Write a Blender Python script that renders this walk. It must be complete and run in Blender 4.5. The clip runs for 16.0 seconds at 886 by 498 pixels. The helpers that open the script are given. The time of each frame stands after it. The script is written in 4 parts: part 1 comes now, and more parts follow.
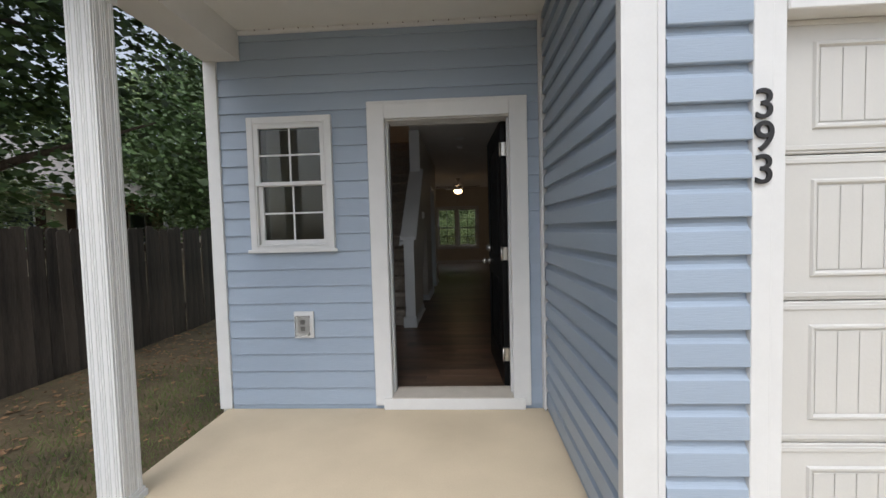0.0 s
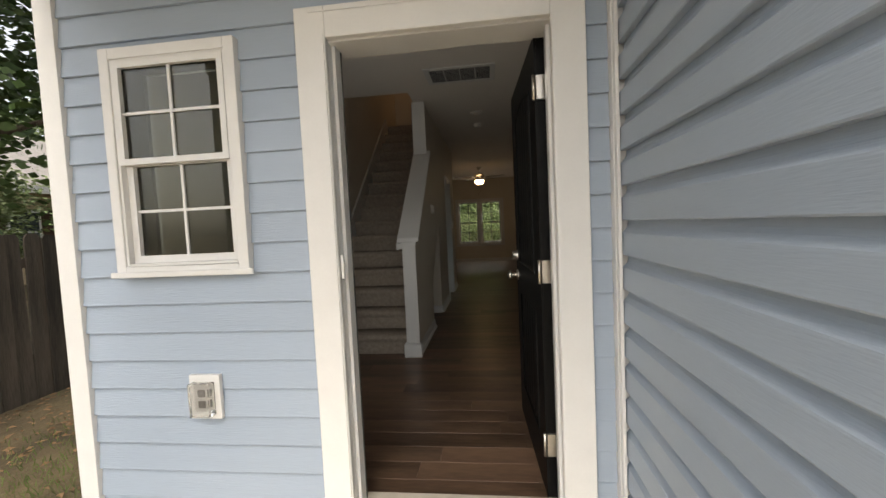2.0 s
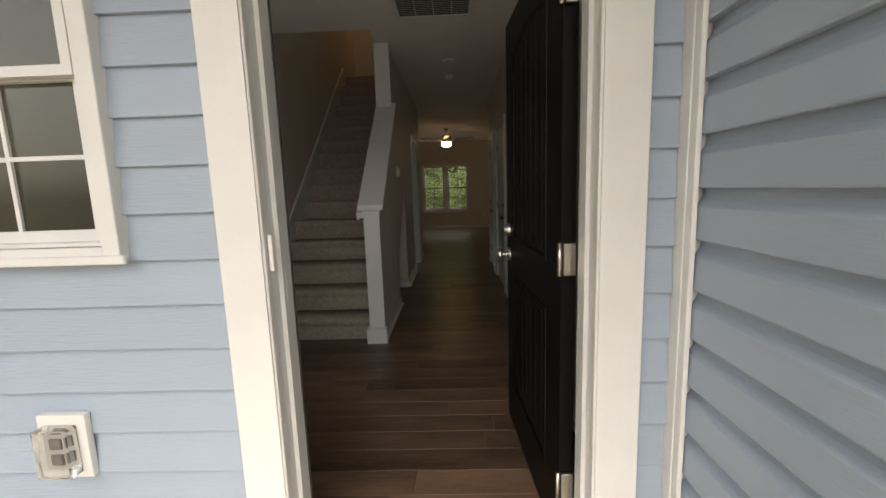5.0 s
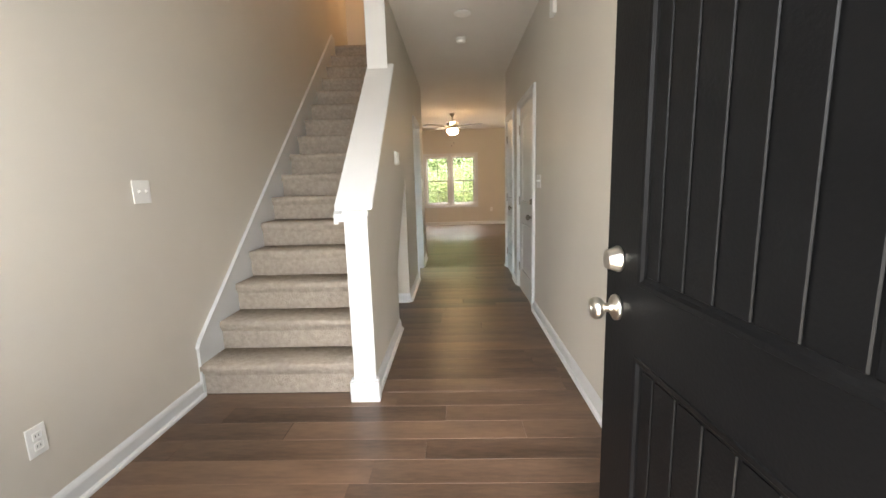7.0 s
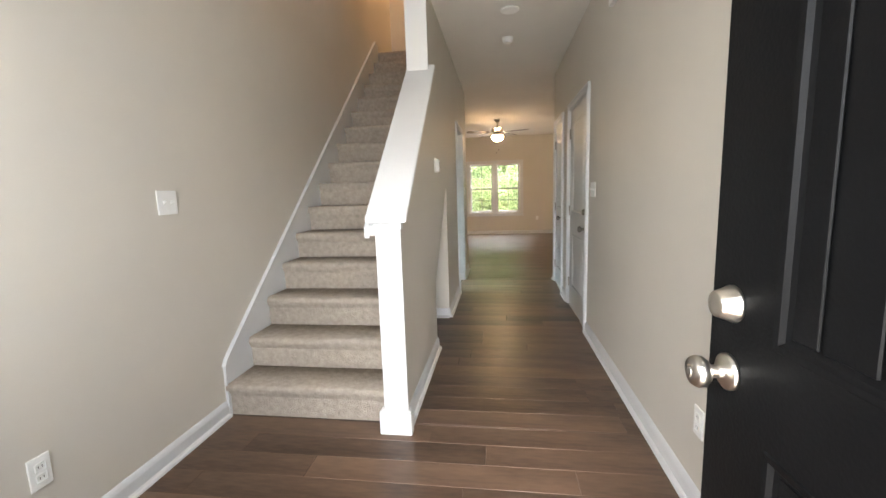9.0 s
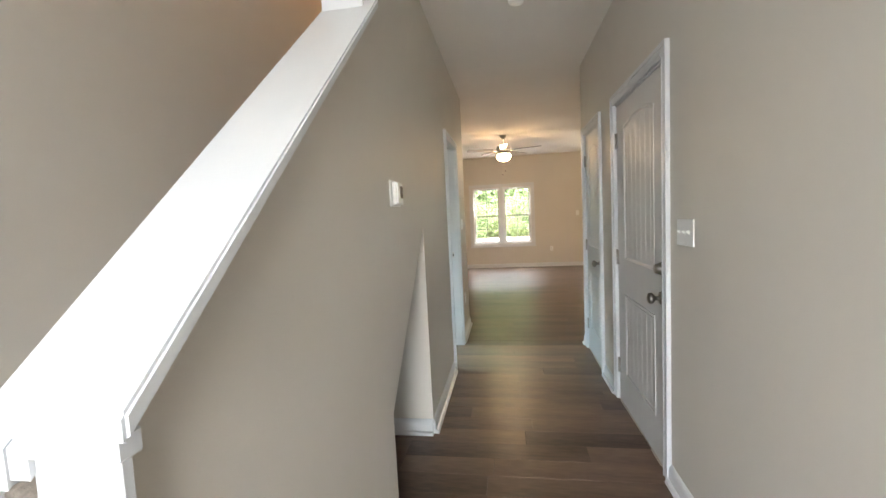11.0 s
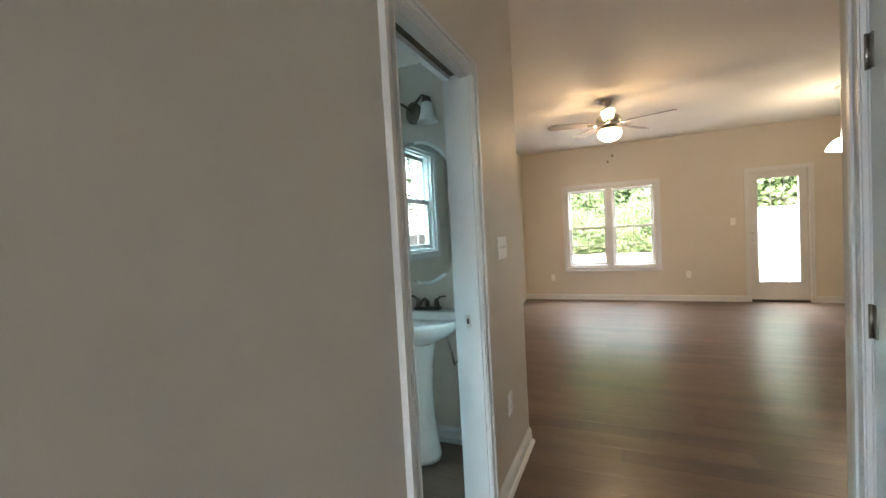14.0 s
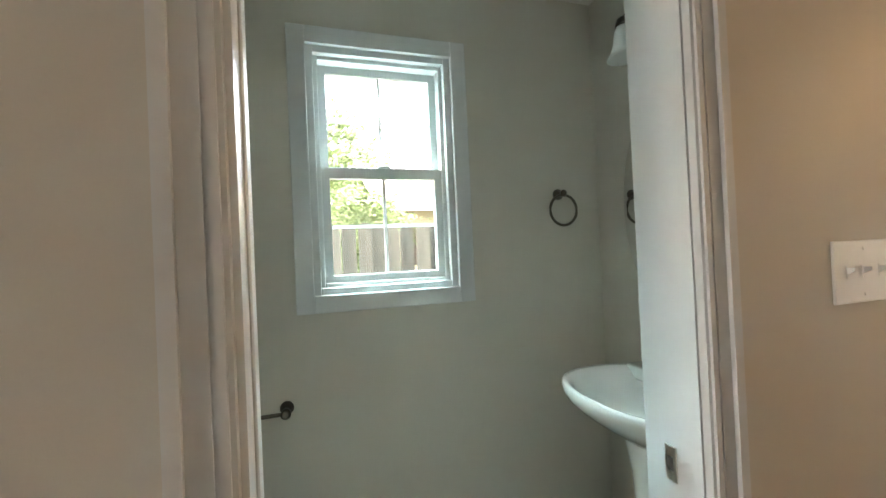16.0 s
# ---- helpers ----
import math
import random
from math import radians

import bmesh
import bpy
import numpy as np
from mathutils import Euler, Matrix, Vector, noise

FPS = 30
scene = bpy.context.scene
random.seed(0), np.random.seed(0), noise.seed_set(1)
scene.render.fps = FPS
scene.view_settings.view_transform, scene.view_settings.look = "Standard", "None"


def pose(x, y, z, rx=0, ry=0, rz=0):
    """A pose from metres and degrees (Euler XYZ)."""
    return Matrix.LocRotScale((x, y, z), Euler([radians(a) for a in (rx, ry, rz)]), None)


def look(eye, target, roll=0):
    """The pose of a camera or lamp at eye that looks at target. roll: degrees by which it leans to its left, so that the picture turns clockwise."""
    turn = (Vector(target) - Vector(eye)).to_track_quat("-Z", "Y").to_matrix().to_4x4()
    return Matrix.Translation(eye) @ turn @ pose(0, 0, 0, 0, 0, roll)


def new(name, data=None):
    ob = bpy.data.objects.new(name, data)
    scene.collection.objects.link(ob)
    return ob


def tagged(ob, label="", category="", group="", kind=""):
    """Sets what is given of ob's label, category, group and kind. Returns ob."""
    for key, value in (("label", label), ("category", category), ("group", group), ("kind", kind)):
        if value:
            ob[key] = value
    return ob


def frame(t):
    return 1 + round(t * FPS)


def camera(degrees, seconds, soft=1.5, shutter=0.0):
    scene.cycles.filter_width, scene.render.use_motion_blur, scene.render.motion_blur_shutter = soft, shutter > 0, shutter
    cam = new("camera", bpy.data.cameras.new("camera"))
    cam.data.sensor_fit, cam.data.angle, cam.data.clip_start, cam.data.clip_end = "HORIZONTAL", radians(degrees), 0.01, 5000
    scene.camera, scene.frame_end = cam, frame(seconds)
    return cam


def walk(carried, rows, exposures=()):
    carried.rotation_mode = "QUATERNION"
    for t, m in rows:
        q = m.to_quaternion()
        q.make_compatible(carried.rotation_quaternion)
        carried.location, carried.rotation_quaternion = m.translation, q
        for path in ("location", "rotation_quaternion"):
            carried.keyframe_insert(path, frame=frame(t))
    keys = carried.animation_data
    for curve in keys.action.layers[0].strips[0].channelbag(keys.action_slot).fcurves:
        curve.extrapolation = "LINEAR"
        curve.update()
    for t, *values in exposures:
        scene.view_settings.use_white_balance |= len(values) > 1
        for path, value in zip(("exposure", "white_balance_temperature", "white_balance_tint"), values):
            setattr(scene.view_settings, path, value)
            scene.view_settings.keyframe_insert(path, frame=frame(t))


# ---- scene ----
cam = camera(94.7, 16.0)
PATH = [
    (0, (0.023, -0.039, 1.235), (-0.087, 1.956, 1.14), -1.5),
    (0.5, (0.072, 0.333, 1.243), (-0.093, 2.323, 1.141), -1.4),
    (1, (0.122, 0.671, 1.243), (-0.116, 2.654, 1.132), -1.4),
    (1.5, (0.123, 0.99, 1.241), (-0.161, 2.967, 1.137), -2.2),
    (2, (0.094, 1.264, 1.264), (-0.143, 3.246, 1.147), -2.7),
    (2.5, (0.115, 1.449, 1.273), (-0.06, 3.435, 1.114), -1.2),
    (3, (0.154, 1.556, 1.254), (0.157, 3.537, 0.982), -2.5),
    (3.5, (0.203, 1.628, 1.258), (0.281, 3.607, 0.981), -2.6),
    (4, (0.154, 1.636, 1.249), (-0.102, 3.591, 0.914), -3.7),
    (4.5, (0.122, 1.673, 1.237), (-0.064, 3.626, 0.846), -3.1),
    (5, (-0.025, 1.812, 1.268), (-0.084, 3.79, 0.977), -1.9),
    (5.2, (-0.07, 1.9, 1.283), (-0.129, 3.882, 1.022), -1.9),
    (7.3, (-0.15, 2.978, 1.242), (-0.218, 4.944, 0.885), -1.6),
    (7.5, (-0.151, 3.022, 1.233), (-0.263, 4.978, 0.828), -2.7),
    (8, (-0.138, 3.082, 1.209), (-0.319, 5.014, 0.724), -3.9),
    (8.5, (-0.139, 3.09, 1.227), (-0.363, 5.04, 0.845), -2.4),
    (9, (-0.148, 3.137, 1.262), (-0.422, 5.098, 0.983), -1.8),
    (9.5, (-0.175, 3.426, 1.251), (-0.378, 5.399, 0.987), -2.1),
    (9.7, (-0.207, 3.609, 1.304), (-0.379, 5.59, 1.089), -1.6),
    (11.8, (-0.132, 5.359, 1.365), (-0.509, 7.318, 1.232), -3.4),
    (12, (-0.147, 5.547, 1.361), (-0.486, 7.515, 1.24), -3.5),
    (12.5, (-0.138, 5.965, 1.35), (-0.465, 7.935, 1.241), -2.1),
    (13, (-0.098, 6.384, 1.347), (-0.52, 8.339, 1.291), -0.9),
    (13.5, (-0.111, 6.785, 1.358), (-0.617, 8.72, 1.31), -1.8),
    (14, (-0.072, 7.157, 1.351), (-0.877, 8.986, 1.274), -3.2),
    (14.5, (-0.079, 7.506, 1.342), (-1.119, 9.213, 1.3), -1.0),
    (15, (-0.061, 7.807, 1.339), (-1.471, 9.224, 1.275), -0.3),
    (15.5, (-0.112, 8.074, 1.291), (-1.872, 9.024, 1.326), -2.1),
    (16, (-0.164, 8.282, 1.325), (-2.07, 8.887, 1.346), -2.6),
]
EXPOSURES = [(0.0, 0.6, 6100, 10), (1.0, 0.95, 6700, 10), (1.5, 1.25, 6950, 10), (3.5, 1.6, 7150, 10), (5.2, 1.6, 7200, 10), (7.3, 4.85, 6600, 10), (9.7, 4.65, 6350, 10), (11.8, 5.15, 6000, 8), (14.0, 5.0, 5950, 8), (15.0, 5.1, 6050, 9), (16.0, 5.4, 6900, 13)]
walk(cam, [(t, look(eye, target, roll)) for t, eye, target, roll in PATH], EXPOSURES)


# ---- world, sun, large lights ----
world = bpy.data.worlds.new("world")
scene.world = world
world.use_nodes = True
wn = world.node_tree
sky = wn.nodes.new("ShaderNodeTexSky")
sky.sky_type, sky.sun_disc = "NISHITA", False
sky.sun_elevation, sky.sun_rotation = radians(56), radians(185)
sky.air_density, sky.dust_density, sky.ozone_density = 1.0, 4.0, 1.0
haze = wn.nodes.new("ShaderNodeHueSaturation")
haze.inputs["Saturation"].default_value = 0.35
wn.links.new(sky.outputs[0], haze.inputs["Color"])
wn.links.new(haze.outputs[0], wn.nodes["Background"].inputs[0])
wn.nodes["Background"].inputs[1].default_value = 0.145


def lamp(name, kind, where, energy, color, size=0.1, target=None):
    data = bpy.data.lights.new(name, kind)
    data.energy, data.color = energy, color
    if kind == "SUN":
        data.angle = radians(size)
    elif kind == "AREA":
        data.size = size
    else:
        data.shadow_soft_size = size
    ob = new(name, data)
    ob.matrix_world = look(where, target) if target else Matrix.Translation(where)
    return ob


lamp("sun", "SUN", (-0.9, -10.2, 15.2), 0.36, (1.0, 0.95, 0.86), 20, (0, 0, 0))
lamp("stair_bulb", "POINT", (-1.2, 9.2, 5.1), 1.5, (1.0, 0.6, 0.3), 0.08)


door_sky = lamp("door_daylight", "AREA", (-0.1, 3.09, 1.1), 0.58, (0.9, 0.95, 1.0), 0.8, (-0.1, 6, 1.0))
door_sky.data.shape, door_sky.data.size_y, door_sky.data.spread = "RECTANGLE", 1.8, radians(150)
entry_sky = lamp("entry_window_daylight", "AREA", (-1.23, 3.045, 1.6), 1.35, (0.92, 0.96, 1.0), 0.44, (-1.23, 6, 1.6))
entry_sky.data.shape, entry_sky.data.size_y = "RECTANGLE", 0.8
lamp("powder_daylight", "AREA", (-2.75, 8.56, 3.1), 21, (0.58, 0.91, 1.0), 0.9, (-1.7, 8.56, 1.6))
lamp("living_daylight", "AREA", (-0.26, 16.1, 3.2), 17, (0.95, 0.98, 1.0), 1.4, (-0.26, 14.6, 1.2))
lamp("back_door_daylight", "AREA", (2.13, 16.0, 3.2), 15, (0.95, 0.98, 1.0), 0.8, (2.13, 14.6, 0.9))


# ---- materials ----
def mat(name, col, rough=0.6, var=0.08, scale=6.0, bump=0.0, bscale=60.0, metal=0.0, per="", stretch=(1, 1, 1), coat=0.0, detail=6.0, spec=0.5):
    """A paint, wood or stone: base colour with coarse and fine variation, and a fine relief."""
    m = bpy.data.materials.new(name)
    m.use_nodes = True
    nt = m.node_tree
    b = nt.nodes["Principled BSDF"]
    b.inputs["Roughness"].default_value, b.inputs["Metallic"].default_value = rough, metal
    b.inputs["Coat Weight"].default_value = coat
    b.inputs["Specular IOR Level"].default_value = spec
    tc = nt.nodes.new("ShaderNodeTexCoord")
    mp = nt.nodes.new("ShaderNodeMapping")
    mp.inputs["Scale"].default_value = stretch
    nt.links.new(tc.outputs["Object"], mp.inputs["Vector"])
    n1, n2 = nt.nodes.new("ShaderNodeTexNoise"), nt.nodes.new("ShaderNodeTexNoise")
    n1.inputs["Scale"].default_value, n1.inputs["Detail"].default_value = scale, detail
    n2.inputs["Scale"].default_value, n2.inputs["Detail"].default_value = bscale, 4.0
    for n in (n1, n2):
        nt.links.new(mp.outputs[0], n.inputs["Vector"])
    mix = nt.nodes.new("ShaderNodeMath")
    mix.operation = "MULTIPLY_ADD"
    nt.links.new(n2.outputs["Fac"], mix.inputs[0])
    mix.inputs[1].default_value = 0.4
    nt.links.new(n1.outputs["Fac"], mix.inputs[2])
    last = mix.outputs[0]
    if per:
        info = nt.nodes.new("ShaderNodeObjectInfo" if per == "object" else "ShaderNodeNewGeometry")
        add = nt.nodes.new("ShaderNodeMath")
        add.operation = "MULTIPLY_ADD"
        nt.links.new(info.outputs["Random" if per == "object" else "Random Per Island"], add.inputs[0])
        add.inputs[1].default_value = 0.36
        nt.links.new(last, add.inputs[2])
        sub = nt.nodes.new("ShaderNodeMath")
        sub.operation = "SUBTRACT"
        nt.links.new(add.outputs[0], sub.inputs[0])
        sub.inputs[1].default_value = 0.18
        last = sub.outputs[0]
    ramp = nt.nodes.new("ShaderNodeMapRange")
    ramp.inputs["From Min"].default_value, ramp.inputs["From Max"].default_value = 0.4, 1.0
    ramp.inputs["To Min"].default_value, ramp.inputs["To Max"].default_value = 1 - var, 1 + var
    nt.links.new(last, ramp.inputs["Value"])
    mul = nt.nodes.new("ShaderNodeVectorMath")
    mul.operation = "SCALE"
    mul.inputs[0].default_value = col
    nt.links.new(ramp.outputs[0], mul.inputs["Scale"])
    nt.links.new(mul.outputs[0], b.inputs["Base Color"])
    if bump:
        bp = nt.nodes.new("ShaderNodeBump")
        bp.inputs["Strength"].default_value, bp.inputs["Distance"].default_value = bump, 0.01
        nt.links.new(n2.outputs["Fac"], bp.inputs["Height"])
        nt.links.new(bp.outputs[0], b.inputs["Normal"])
    return m


def glow(name, col, strength):
    m = bpy.data.materials.new(name)
    m.use_nodes = True
    b = m.node_tree.nodes["Principled BSDF"]
    b.inputs["Base Color"].default_value = (0.9, 0.86, 0.8, 1)
    b.inputs["Emission Color"].default_value = (*col, 1)
    b.inputs["Emission Strength"].default_value = strength
    return m


def glass(name, tint=(0.95, 0.98, 0.97), rough=0.0, ior=1.45):
    m = bpy.data.materials.new(name)
    m.use_nodes = True
    b = m.node_tree.nodes["Principled BSDF"]
    b.inputs["Base Color"].default_value = (*tint, 1)
    b.inputs["Transmission Weight"].default_value = 1.0
    b.inputs["Roughness"].default_value = rough
    b.inputs["IOR"].default_value = ior
    return m


WALL = mat("greige_wall_paint", (0.57, 0.53, 0.465), 0.55, 0.03, 2.0, 0.015, 240)
CEIL = mat("ceiling_paint", (0.72, 0.69, 0.65), 0.8, 0.03, 2.0, 0.12, 180)
TRIM = mat("white_semigloss_trim", (0.61, 0.615, 0.615), 0.32, 0.03, 5.0, 0.02, 120)
VINYL = mat("white_vinyl", (0.64, 0.64, 0.63), 0.4, 0.04, 8.0, 0.03, 90)
SOFFIT = mat("white_soffit", (0.70, 0.69, 0.66), 0.5, 0.04, 4.0)
BLUE = mat("blue_vinyl_siding", (0.300, 0.36, 0.438), 0.36, 0.05, 3.0, 0.14, 70, stretch=(0.25, 0.25, 3.0), per="object")
GARAGE = mat("almond_garage_paint", (0.54, 0.53, 0.50), 0.4, 0.03, 5.0, 0.05, 90)
BLACK = mat("black_door_paint", (0.0032, 0.0033, 0.0036), 0.42, 0.2, 6.0, 0.06, 140, spec=0.13)
DOORWHITE = mat("white_door_paint", (0.58, 0.58, 0.57), 0.46, 0.03, 5.0, 0.05, 150, stretch=(3, 3, 0.3))
NICKEL = mat("satin_nickel", (0.62, 0.59, 0.54), 0.28, 0.06, 40.0, 0.02, 200, metal=1.0)
AGED = mat("aged_nickel", (0.27, 0.25, 0.22), 0.3, 0.08, 40.0, 0.02, 200, metal=1.0)
DARKMETAL = mat("dark_bronze", (0.13, 0.11, 0.09), 0.35, 0.1, 30.0, metal=1.0)
CHROME = mat("brushed_chrome", (0.55, 0.55, 0.54), 0.15, 0.03, 20.0, metal=1.0)
NUMBER = mat("black_number_metal", (0.012, 0.011, 0.011), 0.45, 0.1, 20.0)
PLANK = mat("brown_vinyl_plank", (0.098, 0.060, 0.039), 0.35, 0.7, 3.0, 0.05, 26, per="object", stretch=(0.5, 2.4, 1), spec=0.4)
PLANKS = mat("brown_vinyl_planks", (0.088, 0.055, 0.036), 0.33, 0.42, 3.0, 0.05, 26, per="island", stretch=(0.5, 2.4, 1), spec=0.4)
UNDER = mat("dark_joint", (0.03, 0.02, 0.015), 0.7, 0.1, 10.0)
CARPET = mat("beige_carpet", (0.37, 0.32, 0.27), 0.95, 0.22, 30.0, 0.9, 110, spec=0.1)
CONCRETE = mat("tan_concrete", (0.55, 0.46, 0.33), 0.8, 0.12, 2.2, 0.12, 120)
PORCELAIN = mat("white_porcelain", (0.80, 0.80, 0.78), 0.08, 0.01, 4.0, coat=0.5)
PLASTIC = mat("white_plastic", (0.76, 0.75, 0.72), 0.35, 0.02, 20.0)
SCREEN = mat("dark_lcd", (0.03, 0.035, 0.03), 0.15, 0.1, 20.0)
CLEAR = glass("clear_plastic", (0.85, 0.85, 0.83), 0.12)
PANE = glass("window_glass")
# Dark tint paints the dim room behind the front window into its glass.
PANE_DARK = glass("room_shade_glass", (0.28, 0.28, 0.22))
# Low IOR keeps the added door_daylight lamp's reflection out of the back panes.
PANE_LOW_IOR = glass("low_ior_window_glass", ior=1.08)
MIRROR = mat("mirror", (0.88, 0.9, 0.89), 0.02, 0.0, 1.0, metal=1.0)
FENCEWOOD = mat("weathered_fence_wood", (0.060, 0.048, 0.038), 0.85, 0.7, 4.0, 0.5, 30, per="object", stretch=(3, 3, 0.35))
SOIL = mat("grass_and_leaf_litter", (0.088, 0.066, 0.034), 0.95, 0.7, 2.4, 0.9, 40)
# Back yard ground in a pale tan, lighter than SOIL.
PALE_SOIL = mat("pale_tan_soil", (0.36, 0.27, 0.19), 0.95, 0.5, 1.6, 0.6, 50)
GRASS = mat("grass_blades", (0.085, 0.115, 0.03), 0.8, 0.5, 3.0, per="island")
LITTER = mat("fallen_leaves", (0.19, 0.11, 0.055), 0.85, 0.6, 3.0, per="island")
LEAF = mat("tree_leaves", (0.052, 0.092, 0.024), 0.6, 0.6, 0.6, per="island")
LEAF2 = mat("light_tree_leaves", (0.15, 0.20, 0.075), 0.6, 0.6, 0.6, per="island")
BARK = mat("bark", (0.09, 0.07, 0.05), 0.95, 0.5, 5.0, 0.8, 20, stretch=(3, 3, 0.6))
BEIGE = mat("beige_house_siding", (0.55, 0.46, 0.32), 0.6, 0.06, 3.0)
ROOFING = mat("grey_shingles", (0.30, 0.28, 0.26), 0.9, 0.25, 8.0, 0.4, 60)
SHUTTER = mat("brown_shutter", (0.05, 0.025, 0.015), 0.6, 0.1, 9.0)
DARKGLASS = mat("far_window_glass", (0.05, 0.06, 0.06), 0.08, 0.1, 2.0)
BLADE = mat("fan_blade", (0.16, 0.13, 0.11), 0.35, 0.2, 6.0, stretch=(1, 6, 1))
GLOBE = glow("lit_globe", (1.0, 0.64, 0.32), 4.8)
DINING = glow("lit_dining_glass", (1.0, 0.74, 0.46), 2.0)
VENTDARK = mat("vent_dark", (0.05, 0.048, 0.045), 0.8, 0.1, 9.0)


# ---- helpers of this scene ----
def link(name, bm, material, parent=None, label=""):
    me = bpy.data.meshes.new(name)
    bmesh.ops.recalc_face_normals(bm, faces=bm.faces)
    bm.to_mesh(me)
    bm.free()
    me.materials.append(material)
    ob = new(name, me)
    if parent:
        ob.parent = parent
    if label:
        tagged(ob, label)
    return ob


def part(name, bm, material, parent, label=""):
    return link(name, bm, material, parent, label)


def structure(name, bm, material, label):
    return tagged(link(name, bm, material), label, name.rstrip("_0123456789").split("_")[0], kind="structure")


def thing(name, label, category, m=None, group="", kind=""):
    ob = new(name)
    if m is not None:
        ob.matrix_world = m
    return tagged(ob, label, category, group, kind)


def bx(bm, x0, x1, y0, y1, z0, z1, bev=0.0, seg=1):
    x0, x1 = min(x0, x1), max(x0, x1)
    y0, y1 = min(y0, y1), max(y0, y1)
    z0, z1 = min(z0, z1), max(z0, z1)
    vs = [bm.verts.new(p) for p in ((x0, y0, z0), (x1, y0, z0), (x1, y1, z0), (x0, y1, z0), (x0, y0, z1), (x1, y0, z1), (x1, y1, z1), (x0, y1, z1))]
    fs = [bm.faces.new([vs[i] for i in f]) for f in ((3, 2, 1, 0), (4, 5, 6, 7), (0, 1, 5, 4), (1, 2, 6, 5), (2, 3, 7, 6), (3, 0, 4, 7))]
    if bev:
        es = {e for f in fs for e in f.edges}
        bmesh.ops.bevel(bm, geom=list(es), offset=bev, segments=seg, profile=0.7, affect="EDGES")
    return bm


def box(x0, x1, y0, y1, z0, z1, bev=0.0, seg=1):
    return bx(bmesh.new(), x0, x1, y0, y1, z0, z1, bev, seg)


def prism(bm, pts, axis, a, b):
    """A flat outline pts, drawn out along axis from a to b. Outline in (y, z) for x, (x, z) for y, (x, y) for z."""
    def at(p, s):
        return (s, p[0], p[1]) if axis == "x" else (p[0], s, p[1]) if axis == "y" else (p[0], p[1], s)
    lo, hi = [bm.verts.new(at(p, a)) for p in pts], [bm.verts.new(at(p, b)) for p in pts]
    bm.faces.new(lo)
    bm.faces.new(hi[::-1])
    for i in range(len(pts)):
        j = (i + 1) % len(pts)
        bm.faces.new((lo[j], lo[i], hi[i], hi[j]))
    return bm


def sheet(axis, a, b, u0, u1, v0, v1, holes=()):
    """A wall or slab across axis from a to b with right-angled holes (u0, u1, v0, v1)."""
    bm = bmesh.new()
    us = sorted({u0, u1, *[h[0] for h in holes], *[h[1] for h in holes]})
    us = [u for u in us if u0 <= u <= u1]
    for p, q in zip(us, us[1:]):
        c = (p + q) / 2
        cuts = sorted((max(h[2], v0), min(h[3], v1)) for h in holes if h[0] < c < h[1])
        low = v0
        for s, e in cuts + [(v1, v1)]:
            if s > low + 1e-4:
                prism(bm, [(p, low), (q, low), (q, s), (p, s)], axis, a, b)
            low = max(low, e)
    return bm


def lathe(bm, profile, axis="z", at=(0, 0, 0), seg=24, sx=1.0, sy=1.0):
    """Turns a profile of (radius, height) round an axis."""
    rings = []
    for r, h in profile:
        ring = []
        for k in range(seg):
            c, s = math.cos(2 * math.pi * k / seg) * r * sx, math.sin(2 * math.pi * k / seg) * r * sy
            p = (c, s, h) if axis == "z" else (c, h, s) if axis == "y" else (h, c, s)
            ring.append(bm.verts.new((p[0] + at[0], p[1] + at[1], p[2] + at[2])))
        rings.append(ring)
    for a, b in zip(rings, rings[1:]):
        for k in range(seg):
            f = bm.faces.new((a[k], a[(k + 1) % seg], b[(k + 1) % seg], b[k]))
            f.smooth = True
    for ring in (rings[0], rings[-1]):
        bm.faces.new(ring)
    return bm


def tube(bm, pts, r, seg=8):
    """A round bar along points."""
    pts = [Vector(p) for p in pts]
    rings = []
    for i, p in enumerate(pts):
        d = (pts[min(i + 1, len(pts) - 1)] - pts[max(i - 1, 0)]).normalized()
        q = d.to_track_quat("Z", "Y")
        rr = r[i] if isinstance(r, (list, tuple)) else r
        rings.append([bm.verts.new(p + q @ Vector((rr * math.cos(2 * math.pi * k / seg), rr * math.sin(2 * math.pi * k / seg), 0))) for k in range(seg)])
    for a, b in zip(rings, rings[1:]):
        for k in range(seg):
            bm.faces.new((a[k], a[(k + 1) % seg], b[(k + 1) % seg], b[k])).smooth = True
    bm.faces.new(rings[0])
    bm.faces.new(rings[-1])
    return bm


BASE = [(0, 0), (0.034, 0), (0.033, 0.010), (0.027, 0.018), (0.016, 0.021), (0.014, 0.070), (0.010, 0.082), (0.004, 0.092), (0, 0.095)]


def baseboard(axis, wall, side, u0, u1, z=0.0):
    """A skirting with its shoe moulding along a wall face; side is the way that it stands out."""
    bm = bmesh.new()
    prism(bm, [(wall + side * d, z + h) for d, h in BASE], "y" if axis == "x" else "x", u0, u1)
    return structure("baseboard", bm, TRIM, "white painted baseboard with shoe moulding on the floor")


